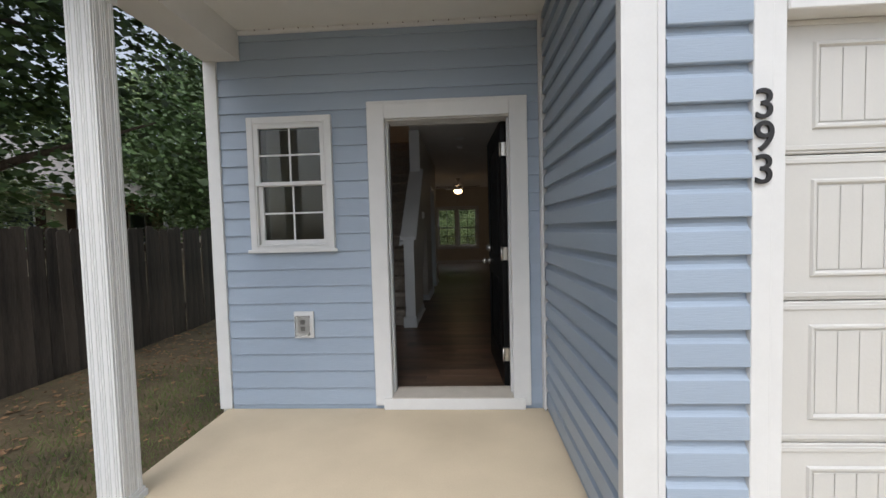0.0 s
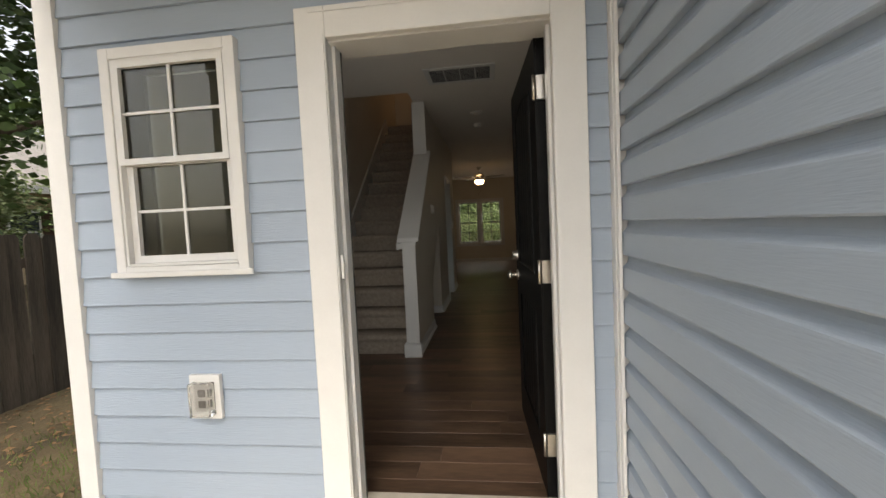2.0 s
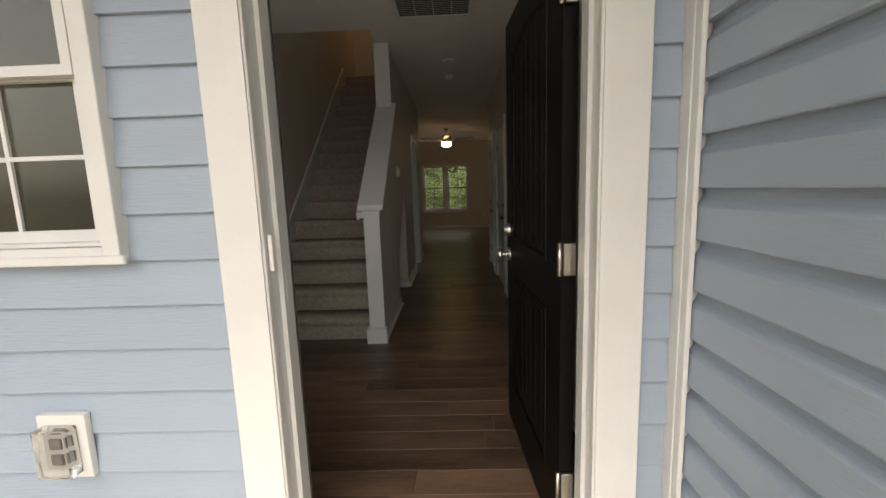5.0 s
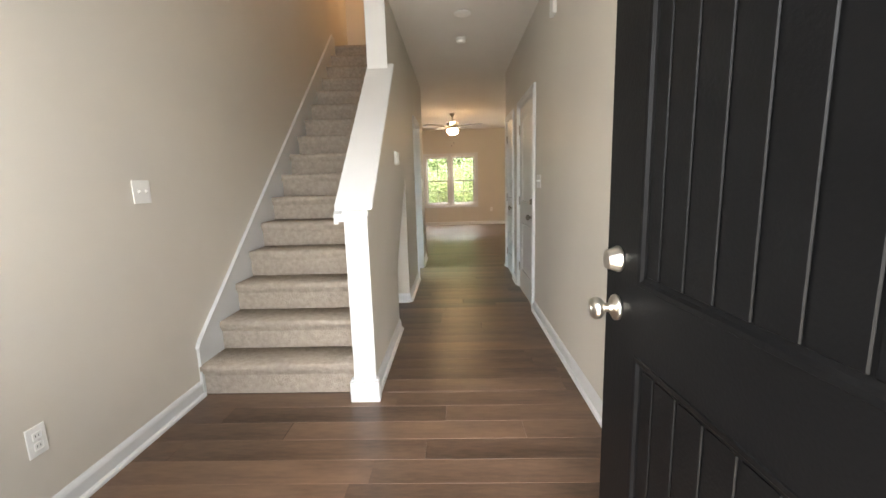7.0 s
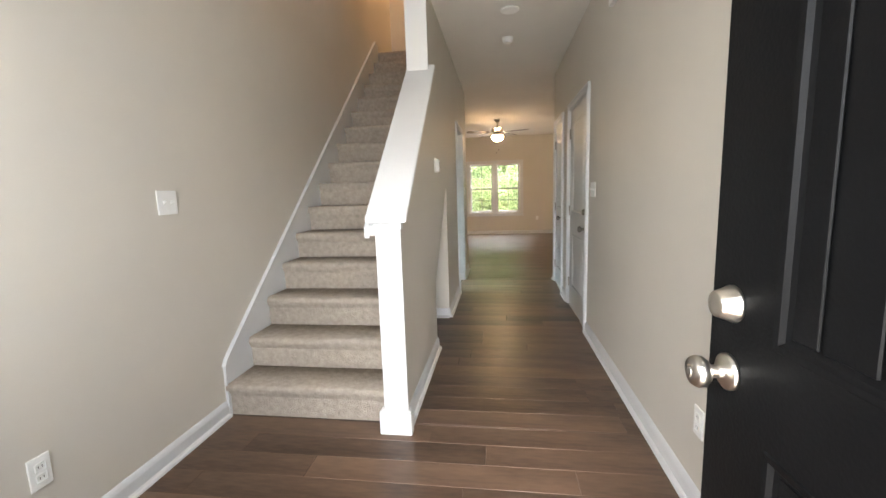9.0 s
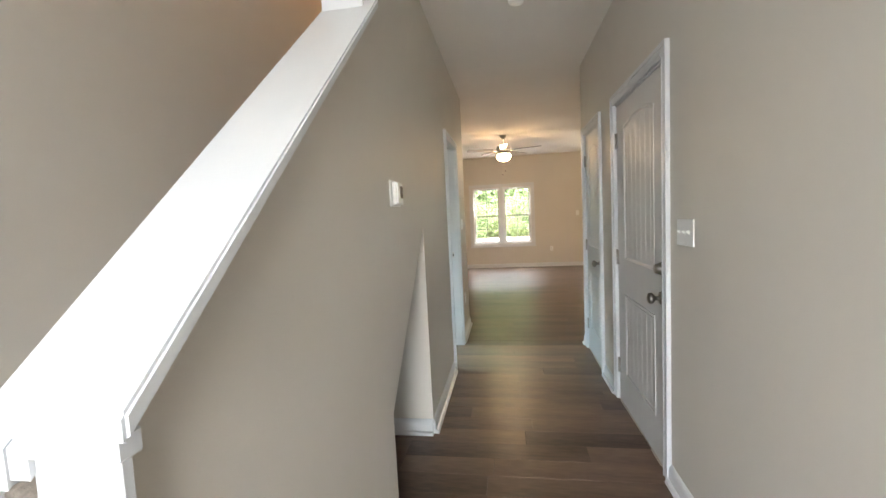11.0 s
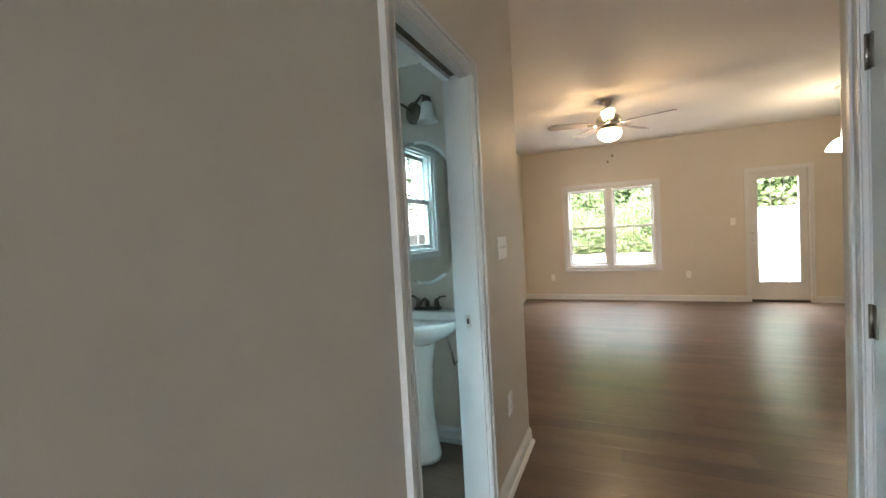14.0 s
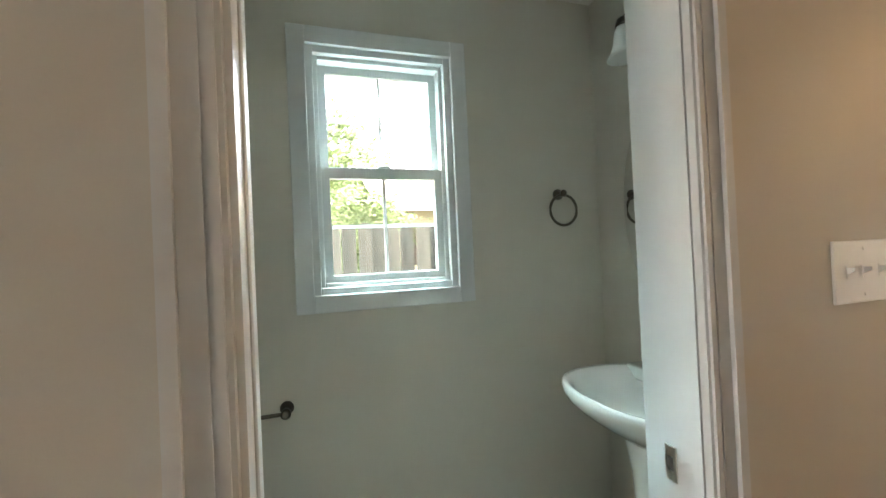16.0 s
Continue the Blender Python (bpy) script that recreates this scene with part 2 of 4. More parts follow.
def casing(name, axis, face, side, u0, u1, v0, v1, w, material, parent, bottom=False, label=""):
    """Casing round an opening u0..u1, v0..v1 (outer edge of the bars w outside it), on a wall face across axis."""
    for i, (a, b, c, d) in enumerate([(u0 - w, u0, v0 - (w if bottom else 0), v1), (u1, u1 + w, v0 - (w if bottom else 0), v1), (u0 - w, u1 + w, v1, v1 + w)] + ([(u0, u1, v0 - w, v0)] if bottom else [])):
        bm, d0 = bmesh.new(), d
        prism(bm, [(a, c), (b, c), (b, d), (a, d)], axis, face, face + side * 0.014)
        e = 0.26 * w
        if i == 0:
            o = (a, a + e, c, d + w * 0.98)
        elif i == 1:
            o = (b - e, b, c, d + w * 0.98)
        elif i == 2:
            o = (a + e, b - e, d - e, d)
        else:
            o = (a, b, c, c + e)
        prism(bm, [(o[0], o[2]), (o[1], o[2]), (o[1], o[3]), (o[0], o[3])], axis, face + side * 0.0142, face + side * 0.022)
        for k, (d, th) in enumerate(((0.006, 0.019), (0.022, 0.017))):
            q = (b - d - 0.009, b - d, c, d0) if i == 0 else (a + d, a + d + 0.009, c, d0) if i == 1 else (u0, u1, c + d, c + d + 0.009) if i == 2 else (u0, u1, d0 - d - 0.009, d0 - d)
            prism(bm, [(q[0], q[2]), (q[1], q[2]), (q[1], q[3]), (q[0], q[3])], axis, face + side * 0.0142, face + side * th)
        part("casing", bm, material, parent, label)


# ---- large structure: inside ----
L, R, FLOOR2 = -0.655, 0.60, 3.12
OUT = -1.735
structure("subfloor", sheet("z", -0.2, -0.012, -1.85, 4.1, 2.93, 15.1), UNDER, "dark floor under the planks")
structure("wall_front", sheet("y", 2.915, 3.05, -1.845, 0.70, -0.2, 5.6, [(-0.57, 0.385, -0.05, 2.062), (-1.498, -0.966, 1.145, 2.036)]), WALL, "greige painted front wall with door and window openings")
structure("wall_west", sheet("x", -1.845, OUT, 3.05, 9.684, -0.2, 5.6, [(8.278, 8.842, 1.187, 2.122)]), WALL, "greige painted outer wall along stairs and powder room")
structure("wall_west_living", sheet("x", -1.92, -1.80, 9.684, 15.1, -0.2, 2.9), WALL, "greige painted living room side wall")
structure("wall_east", sheet("x", R, R + 0.13, 3.05, 8.93, -0.2, 2.9, [(6.785, 7.665, 0, 2.045), (8.135, 8.775, 0, 2.045)]), WALL, "greige painted hallway wall with two door openings")
structure("wall_back", sheet("y", 14.97, 15.12, -1.92, 4.1, -0.2, 2.9, [(-0.98, -0.29, 0.60, 2.0), (-0.23, 0.46, 0.60, 2.0), (1.77, 2.50, 0.03, 2.03)]), WALL, "greige painted back wall with double window and glazed door")
structure("wall_kitchen", sheet("x", 4.1, 4.2, 8.8, 15.1, -0.2, 2.9), WALL, "greige painted far side wall")
structure("wall_closet", sheet("y", 8.80, 8.93, R + 0.13, 4.1, -0.2, 2.9), WALL, "greige painted wall beside the closet")
bm = bmesh.new()
prism(bm, [(5.10, 0), (6.165, 0), (6.165, 2.105), (5.10, 1.15)], "x", -0.752, L)
prism(bm, [(6.165, 0), (6.28, 0), (6.28, 0.545), (6.165, 0.545)], "x", -0.775, L)
prism(bm, [(6.165, 0.545), (6.28, 0.545), (7.10, 1.30), (7.10, 5.5), (6.165, 5.5)], "x", -0.775, L)
prism(bm, [(7.10, 0), (8.17, 0), (8.17, 5.5), (7.10, 5.5)], "x", -0.775, L)
prism(bm, [(8.17, 2.045), (8.862, 2.045), (8.862, 5.5), (8.17, 5.5)], "x", -0.757, L)
prism(bm, [(8.862, 0), (9.684, 0), (9.684, 5.5), (8.862, 5.5)], "x", -0.757, L)
structure("wall_stair", bm, WALL, "greige painted stair wall with sloped niche opening")
structure("wall_powder_end", sheet("y", 9.54, 9.684, OUT, -0.775, -0.1, 5.5), WALL, "greige painted powder room end wall")
structure("wall_powder_near", sheet("y", 7.90, 7.98, OUT, -0.775, -0.1, 2.27), WALL, "greige painted powder room near wall")
structure("wall_niche_end", sheet("y", 7.10, 7.19, OUT, -0.775, -0.1, 1.75), WALL, "greige painted end of the niche under the stairs")
structure("wall_niche_low", sheet("y", 6.20, 6.28, OUT, -0.775, -0.1, 0.55), WALL, "greige painted low wall of the niche under the stairs")
structure("soffit_niche", prism(bmesh.new(), [(6.20, 0.474), (7.10, 1.318), (7.10, 1.36), (6.20, 0.516)], "x", OUT, -0.775), WALL, "sloped greige underside of the stairs")
structure("ceiling", sheet("z", 2.74, 3.06, -1.92, 4.1, 2.93, 15.1, [(OUT - 0.05, -0.76, 5.80, 9.58)]), CEIL, "white textured ceiling with stairwell opening")
structure("ceiling_powder", sheet("z", 2.44, 2.48, OUT, -0.775, 8.09, 9.54), CEIL, "white powder room ceiling")
structure("ceiling_upper", sheet("z", 5.5, 5.6, -1.92, 1.0, 2.93, 9.8), CEIL, "white upstairs ceiling")
structure("wall_upper", sheet("y", 5.70, 5.80, OUT, -0.6, 3.06, 5.5), WALL, "greige painted upstairs wall over the stairs")
structure("ceiling_garage", sheet("z", 2.74, 2.9, R + 0.13, 6.5, 1.5, 8.8), CEIL, "plain garage ceiling")
structure("wall_garage", sheet("x", 6.5, 6.6, 1.4, 8.9, -0.2, 2.9), WALL, "plain garage side wall")

# ---- large structure: outside ----
bm = bmesh.new()
N = 60
xs = [-70 + 140 * (i / N) for i in range(N + 1)]
xs = sorted(set(xs) | {-4.2, -3.2, -2.4, -1.9})
ys = [-40 + 120 * (i / 60) for i in range(61)]


def ground_z(x, y):
    h = -0.19
    if x < -1.9:
        h += 0.22 * max(0, min(1, (y - 6) / 4)) * max(0, min(1, (-1.9 - x) / 1.5))
    if y > 15.2:
        h += 0.35 * min(1, (y - 15.2) / 9)
    if y < -4:
        h -= 0.25 * min(1, (-4 - y) / 6)
    return h


grid = [[bm.verts.new((x, y, ground_z(x, y))) for x in xs] for y in ys]
for r0, r1 in zip(grid, grid[1:]):
    for k in range(len(xs) - 1):
        bm.faces.new((r0[k], r0[k + 1], r1[k + 1], r1[k]))
for v in list(bm.verts):
    if abs(v.co.x) > 69.9 or v.co.y > 79.9 or v.co.y < -39.9:
        v.co *= 30
        v.co.z = -1.0
structure("ground", bm, SOIL, "grass ground with brown leaf litter")
bm = bmesh.new()
yard = [[bm.verts.new((-8 + 1.6 * i, 15.3 + 0.9 * k, ground_z(-8 + 1.6 * i, 15.3 + 0.9 * k) + 0.02)) for i in range(14)] for k in range(12)]
for r0, r1 in zip(yard, yard[1:]):
    for k in range(13):
        bm.faces.new((r0[k], r0[k + 1], r1[k + 1], r1[k]))
structure("ground_back_yard", bm, PALE_SOIL, "pale tan bare soil in the back yard")
structure("driveway", box(-1.2, 6.4, -9, 1.40, -0.24, -0.165), CONCRETE, "tan concrete driveway in front of the garage")
structure("porch_floor", box(-1.80, 0.60, 1.60, 2.90, -0.26, -0.075, 0.008), CONCRETE, "tan concrete porch slab")
structure("porch_ceiling", sheet("z", 2.70, 2.80, -1.86, 0.62, 1.2, 2.915), SOFFIT, "white vinyl porch ceiling")
bm = box(-1.845, -1.585, 1.55, 2.905, 2.495, 2.70, 0.004)
bx(bm, -1.592, -1.578, 1.55, 2.893, 2.49, 2.71)
structure("porch_beam", bm, SOFFIT, "white wrapped beam along the porch side")
structure("roof", sheet("z", 5.6, 5.75, -2.2, 6.9, 1.0, 15.4), ROOFING, "house roof deck")
structure("garage_front", sheet("y", 1.45, 1.56, 0.61, 6.6, -0.2, 3.4, [(1.12, 6.0, -0.2, 2.10)]), VINYL, "white sheathing of the garage front")
structure("porch_side_wall", sheet("x", 0.605, 0.70, 1.56, 2.915, -0.2, 2.9), VINYL, "sheathing of the garage side wall")
# ---- siding ----
def lap(name, parent, axis, face, side, u0, u1, z0, step, shared):
    """One course of siding: a dutch-lap profile, thick at its foot, hollow at its head."""
    key = (axis, face, round(u1 - u0, 3), side)
    if key not in shared:
        bm = bmesh.new()
        prof = [(0.0, 0.0), (0.026, 0.0), (0.0285, 0.004), (0.028, 0.010), (0.0245, step * 0.60), (0.0238, step * 0.64), (0.0160, step * 0.70), (0.0075, step * 0.77), (0.0030, step * 0.86), (0.0020, step), (0.0, step)] if side[1] else [(0.0, 0.0), (0.0175, 0.0), (0.018, 0.003), (0.0172, 0.008), (0.0035, step), (0.0, step)]
        prism(bm, [(face + side[0] * d, h) for d, h in prof], "x" if axis == "y" else "y", 0, u1 - u0)
        me = bpy.data.meshes.new(name)
        bmesh.ops.recalc_face_normals(bm, faces=bm.faces)
        bm.to_mesh(me)
        bm.free()
        me.materials.append(BLUE)
        shared[key] = me
    ob = new(name, shared[key])
    ob.location = (u0, 0, z0) if axis == "y" else (0, u0, z0)
    ob.parent = parent


meshes = {}
STEP, FLANK_STEP = 0.1272, 0.1285
front = thing("siding_front", "blue horizontal vinyl lap siding on the porch wall", "siding", kind="structure")
for k in range(23):
    z = -0.173 + k * STEP
    runs = [(-1.757, 0.556)]
    for a, b, c, d in ((-0.66, 0.474, -0.08, 2.15), (-1.54, -0.922, 1.11, 2.075)):
        if c - 0.06 < z and z + STEP < d + 0.002:
            runs = [q for p in runs for q in ((p[0], min(p[1], a)), (max(p[0], b), p[1])) if q[1] - q[0] > 0.01]
    for a, b in runs:
        lap("siding_board", front, "y", 2.914, (-1, 0), a, b, z, STEP, meshes)
flank = thing("siding_flank", "blue horizontal dutch lap siding on the garage side wall", "siding", kind="structure")
for k in range(23):
    lap("siding_board", flank, "x", 0.604, (-1, 1), 1.475, 2.862, -0.1635 + k * FLANK_STEP, FLANK_STEP, meshes)
gable = thing("siding_garage", "blue horizontal dutch lap siding beside the garage door", "siding", kind="structure")
for k in range(25):
    lap("siding_board", gable, "y", 1.449, (-1, 1), 0.726, 1.008, -0.196 + k * 0.1316, 0.1316, meshes)

# corner boards and trims outside
def trim_post(name, x0, x1, y0, y1, z0, z1, label):
    structure(name, box(x0, x1, y0, y1, z0, z1, 0.004, 2), VINYL, label)


trim_post("trim_corner", -1.85, -1.757, 2.882, 2.93, -0.072, 2.495, "white vinyl corner post of the porch wall")
trim_post("trim_inner", 0.557, 0.602, 2.862, 2.908, -0.07, 2.70, "white vinyl inside corner strip")
trim_post("trim_channel", 0.560, 0.5735, 2.833, 2.8615, -0.07, 2.70, "white vinyl channel covering the siding ends")
bm = box(0.582, 0.722, 1.425, 1.452, -0.17, 2.9, 0.004, 2)
bx(bm, 0.572, 0.606, 1.4255, 1.475, -0.17, 2.9, 0.004, 2)
bx(bm, 0.694, 0.700, 1.421, 1.4255, -0.17, 2.9)
structure("trim_garage_corner", bm, VINYL, "white vinyl outside corner post of the garage")
bm = box(1.008, 1.075, 1.420, 1.46, -0.17, 2.12, 0.003)
bx(bm, 1.0752, 1.122, 1.428, 1.56, -0.17, 2.12, 0.003)
structure("trim_garage_door", bm, VINYL, "white wrapped jamb of the garage door")
bm = box(1.122, 6.0, 1.42, 1.546, 1.94, 2.2, 0.004)
structure("trim_garage_head", bm, VINYL, "white wrapped head of the garage door")
bm = box(-1.585, 0.572, 2.878, 2.905, 2.672, 2.699, 0.003)
structure("trim_porch_head", bm, VINYL, "white vinyl strip under the porch ceiling")
bm = bmesh.new()
for i in range(19):
    prism(bm, [(-1.45 + i * 0.107, 2.8775), (-1.444 + i * 0.107, 2.8775), (-1.444 + i * 0.107, 2.872), (-1.45 + i * 0.107, 2.872)], "z", 2.690, 2.697)
structure("trim_nails", bm, DARKMETAL, "small dark nail heads in the porch strip")


# ---- doors ----
def panel_door(name, label, w, h, t, paint, m, knob_z, bolt_z=None, metal=NICKEL, hinge_z=(0.25, 1.02, 1.80), hinge_face=1, stile=0.115, cuts=(0.21, 0.80, 0.99, 1.87), arch=0.045):
    """A two-panel plank door with an arched top panel; its hinge edge stands on the local z axis, faces at y 0 and t."""
    d = thing(name, label, "door", m)
    part("body", box(0, w, 0.009, t - 0.009, 0, h), paint, d)
    st, groove = stile, 0.0035 if paint is BLACK else 0.0012
    b0, b1, t0, t1 = cuts
    for lo, hi, s in ((0.0, 0.0088, 0), (t - 0.0088, t, 1)):
        bm = bmesh.new()
        prism(bm, [(0, 0), (st, 0), (st, h), (0, h)], "y", lo, hi)
        prism(bm, [(w - st, 0), (w, 0), (w, h), (w - st, h)], "y", lo, hi)
        for z0, z1 in ((0, b0), (b1, t0)):
            prism(bm, [(st, z0), (w - st, z0), (w - st, z1), (st, z1)], "y", lo, hi)
        n = 12
        pw = w - 2 * st
        top = [(st + pw * i / n, t1 + arch * math.sin(math.pi * i / n) ** 0.8) for i in range(n + 1)]
        for p, q in zip(top, top[1:]):
            prism(bm, [p, q, (q[0], h), (p[0], h)], "y", lo, hi)
        bmesh.ops.remove_doubles(bm, verts=bm.verts, dist=1e-5)
        part("frame", bm, paint, d)
        out = hi if s else lo
        sg = 1 if s else -1
        for zz0, zz1, curve in ((b0, b1, None), (t0, t1, top)):
            loop = [(st, zz0), (w - st, zz0)] + ([(w - st, zz1), (st, zz1)] if curve is None else curve[::-1])
            cx, cz = w / 2, (zz0 + zz1) / 2
            bm = bmesh.new()
            rings = []
            for off, depth in ((-0.002, -0.004), (0.002, 0.003), (0.012, 0.002), (0.018, -0.004), (0.030, -0.0085)):
                ring = []
                for (u, v) in loop:
                    fu = (u - cx) / (pw / 2)
                    fv = (v - cz) / ((zz1 - zz0) / 2)
                    fu = max(-1, min(1, fu))
                    fv = 1 if fv > 0.9 else -1 if fv < -0.9 else fv
                    ring.append(bm.verts.new((u - fu * off, out + sg * depth, v - fv * off)))
                rings.append(ring)
            for a, b in zip(rings, rings[1:]):
                for k in range(len(loop)):
                    bm.faces.new((a[k], a[(k + 1) % len(loop)], b[(k + 1) % len(loop)], b[k]))
            part("moulding", bm, paint, d)
            joints = [w / 2 + (k + 0.5) * 0.083 for k in range(-4, 4)]
            joints = [st + 0.024] + [u for u in joints if st + 0.04 < u < w - st - 0.04] + [w - st - 0.024]
            for p, q in zip(joints, joints[1:]):
                u0, u1 = p + groove, q - groove
                def cap_z(u):
                    return zz1 - 0.026 if curve is None else t1 - 0.026 + arch * math.sin(math.pi * (u - st) / pw) ** 0.8
                ups = [u0 + (u1 - u0) * i / 4 for i in range(5)]
                pts = [(u0, zz0 + 0.026), (u1, zz0 + 0.026)] + [(u, cap_z(u)) for u in ups[::-1]]
                bm = bmesh.new()
                a, b = (0.0045, 0.0100) if not s else (t - 0.0100, t - 0.0045)
                prism(bm, pts, "y", a, b)
                bmesh.ops.bevel(bm, geom=list(bm.edges), offset=0.0022 if paint is BLACK else 0.0014, segments=1, affect="EDGES")
                part("plank", bm, paint, d)
    for z in hinge_z:
        bm = box(-0.016, 0.0, 0.004, t - 0.004, z - 0.05, z + 0.05, 0.0015)
        y = t + 0.006 if hinge_face > 0 else -0.006
        tube(bm, [(-0.006, y, z - 0.052), (-0.006, y, z + 0.052)], 0.007, 10)
        if hinge_face < 0:
            bx(bm, -0.03, 0.022, (t - 0.001) if hinge_face > 0 else -0.0035, (t + 0.0035) if hinge_face > 0 else 0.001, z - 0.05, z + 0.05)
        part("hinge", bm, metal, d, "metal butt hinge")
    for sg, base in ((1, t), (-1, 0)):
        bm = lathe(bmesh.new(), [(0.0, 0), (0.033, 0.0), (0.033, sg * 0.006), (0.026, sg * 0.011), (0.012, sg * 0.013), (0.0115, sg * 0.032), (0.020, sg * 0.037), (0.028, sg * 0.046), (0.0285, sg * 0.056), (0.024, sg * 0.064), (0.012, sg * 0.067), (0.0, sg * 0.067)][1:-1], "y", (w - 0.062, base, knob_z), 28)
        k = part("knob", bm, metal, d, "round metal door knob")
        part("key_slot", lathe(bmesh.new(), [(0.0095, sg * 0.0675), (0.0095, sg * 0.0695), (0.006, sg * 0.0695)], "y", (w - 0.062, base, knob_z), 16), metal, k)
        if bolt_z:
            bm = lathe(bmesh.new(), [(0.033, 0.0), (0.033, sg * 0.004), (0.030, sg * 0.010), (0.023, sg * 0.030), (0.021, sg * 0.032), (0.010, sg * 0.032)], "y", (w - 0.062, base, bolt_z), 28)
            part("deadbolt", bm, metal, d, "round metal deadbolt")
    bx0 = box(w - 0.0005, w + 0.0015, t / 2 - 0.012, t / 2 + 0.012, knob_z - 0.028, knob_z + 0.028)
    part("latch_plate", bx0, metal, d)
    return d


panel_door("front_door", "open black front door with arched plank panels", 0.895, 2.015, 0.045, BLACK, pose(0.345, 3.062, 0.022, 0, 0, 93), 0.905, 1.03, stile=0.163, cuts=(0.21, 0.82, 0.985, 1.84))
panel_door("garage_entry_door", "closed white plank-panel door with deadbolt in the hallway", 0.862, 2.025, 0.035, DOORWHITE, pose(R + 0.004, 7.656, 0.008, 0, 0, -90), 0.885, 1.035, AGED, (0.24, 1.01, 1.80), -1, 0.155, (0.217, 0.775, 1.003, 1.872), 0.04)
panel_door("closet_door", "closed narrow white plank-panel closet door in the hallway", 0.622, 2.025, 0.035, DOORWHITE, pose(R + 0.004, 8.766, 0.008, 0, 0, -90), 0.895, None, AGED, (0.24, 1.01, 1.80), -1, 0.118, (0.217, 0.775, 1.003, 1.855), 0.055)

# frames of the doors
fr = thing("door_1", "white front door frame with wide casing and sill", "door frame", kind="structure")
for a, b, c, d in ((-0.662, -0.535, -0.05, 2.16), (0.347, 0.474, -0.05, 2.16)):
    bm = box(a, b, 2.880, 2.913, c, d, 0.003)
    e0, e1 = (b - 0.022, b - 0.006) if a < 0 else (a + 0.006, a + 0.022)
    bx(bm, e0, e1, 2.874, 2.8795, c, d - 0.11)
    part("casing", bm, VINYL, fr)
bm = box(-0.535, 0.347, 2.8805, 2.913, 2.035, 2.16, 0.003)
bx(bm, -0.60, 0.41, 2.876, 2.880, 2.135, 2.141)
part("casing", bm, VINYL, fr)
for a, b in ((-0.57, -0.5355), (0.350, 0.385)):
    bm = box(a, b, 2.9135, 3.05, 0.0, 2.045)
    part("jamb", bm, TRIM, fr)
part("jamb", box(-0.5355, 0.350, 2.9135, 3.075, 2.028, 2.062), TRIM, fr)
part("stop", box(-0.5354, -0.522, 2.95, 3.01, 0.02, 2.028), TRIM, fr)
part("weatherstrip", box(-0.5354, -0.519, 3.0102, 3.019, 0.02, 2.026), VENTDARK, fr, "black rubber weatherstrip")
part("stop", box(0.337, 0.3499, 2.95, 3.01, 0.02, 2.028), TRIM, fr)
part("sill", box(-0.598, 0.43, 2.862, 2.879, -0.074, 0.008, 0.003), VINYL, fr, "white sill board")
bm = prism(bmesh.new(), [(2.866, 0.008), (3.06, 0.008), (3.06, 0.026), (3.02, 0.030), (2.866, 0.014)], "x", -0.534, 0.349)
part("threshold", bm, mat("aluminium_sill", (0.5, 0.46, 0.4), 0.45, 0.1, 9.0), fr, "worn metal threshold")
part("strike_plate", box(-0.521, -0.5195, 2.965, 3.0, 0.93, 1.04, 0.0005), TRIM, fr)
part("strip_catch", box(-0.532, -0.5195, 2.895, 2.906, 1.06, 1.16, 0.002), VINYL, fr)
part("inside_casing", box(-0.66, -0.5705, 3.052, 3.068, 0, 2.15, 0.003), TRIM, fr)
part("inside_casing", box(0.3855, 0.47, 3.052, 3.068, 0, 2.15, 0.003), TRIM, fr)
part("inside_casing", box(-0.66, 0.47, 3.052, 3.069, 2.0625, 2.15, 0.003), TRIM, fr)


def hall_frame(name, label, y0, y1):
    f = thing(name, label, "door frame", kind="structure")
    casing("casing", "x", R - 0.001, -1, y0 + 0.006, y1 - 0.006, 0, 2.045, 0.066, TRIM, f)
    part("jamb", box(R, R + 0.13, y0, y0 + 0.007, 0, 2.045), TRIM, f)
    part("jamb", box(R, R + 0.13, y1 - 0.007, y1, 0, 2.045), TRIM, f)
    part("jamb", box(R, R + 0.13, y0, y1, 2.036, 2.045), TRIM, f)
    part("backing", box(R + 0.05, R + 0.06, y0, y1, 0, 2.04), DOORWHITE, f)
    return f


hall_frame("door_2", "white casing round the door to the garage", 6.785, 7.665)
hall_frame("door_3", "white casing round the closet door", 8.135, 8.775)
pk = thing("door_4", "white pocket door frame of the powder room", "door frame", kind="structure")
casing("casing", "x", L + 0.001, 1, 8.198, 8.848, 0, 2.022, 0.066, TRIM, pk)
casing("casing", "x", -0.758, -1, 8.184, 8.848, 0, 2.022, 0.064, TRIM, pk)
part("jamb", box(-0.757, L, 8.845, 8.862, 0, 2.045), TRIM, pk)
part("jamb", box(-0.70, L, 8.17, 8.206, 0, 2.045), TRIM, pk)
part("jamb", box(-0.757, -0.738, 8.17, 8.206, 0, 2.045), TRIM, pk)
part("head", box(-0.694, L, 8.19, 8.842, 2.016, 2.045), TRIM, pk)
part("head", box(-0.757, -0.738, 8.19, 8.842, 2.016, 2.045), TRIM, pk)
part("track", box(-0.737, -0.695, 8.19, 8.842, 2.034, 2.045), DARKMETAL, pk, "dark sliding track")
bm = box(-0.722, -0.70, 8.8395, 8.8425, 0.925, 0.985, 0.0006)
part("strike", bm, NICKEL, pk, "metal strike plate")
part("strike_hole", box(-0.716, -0.706, 8.839, 8.8396, 0.943, 0.967), UNDER, pk)
part("leaf", box(-0.735, -0.700, 8.171, 8.21, 0.01, 2.03, 0.002), DOORWHITE, pk, "edge of the pocket door")


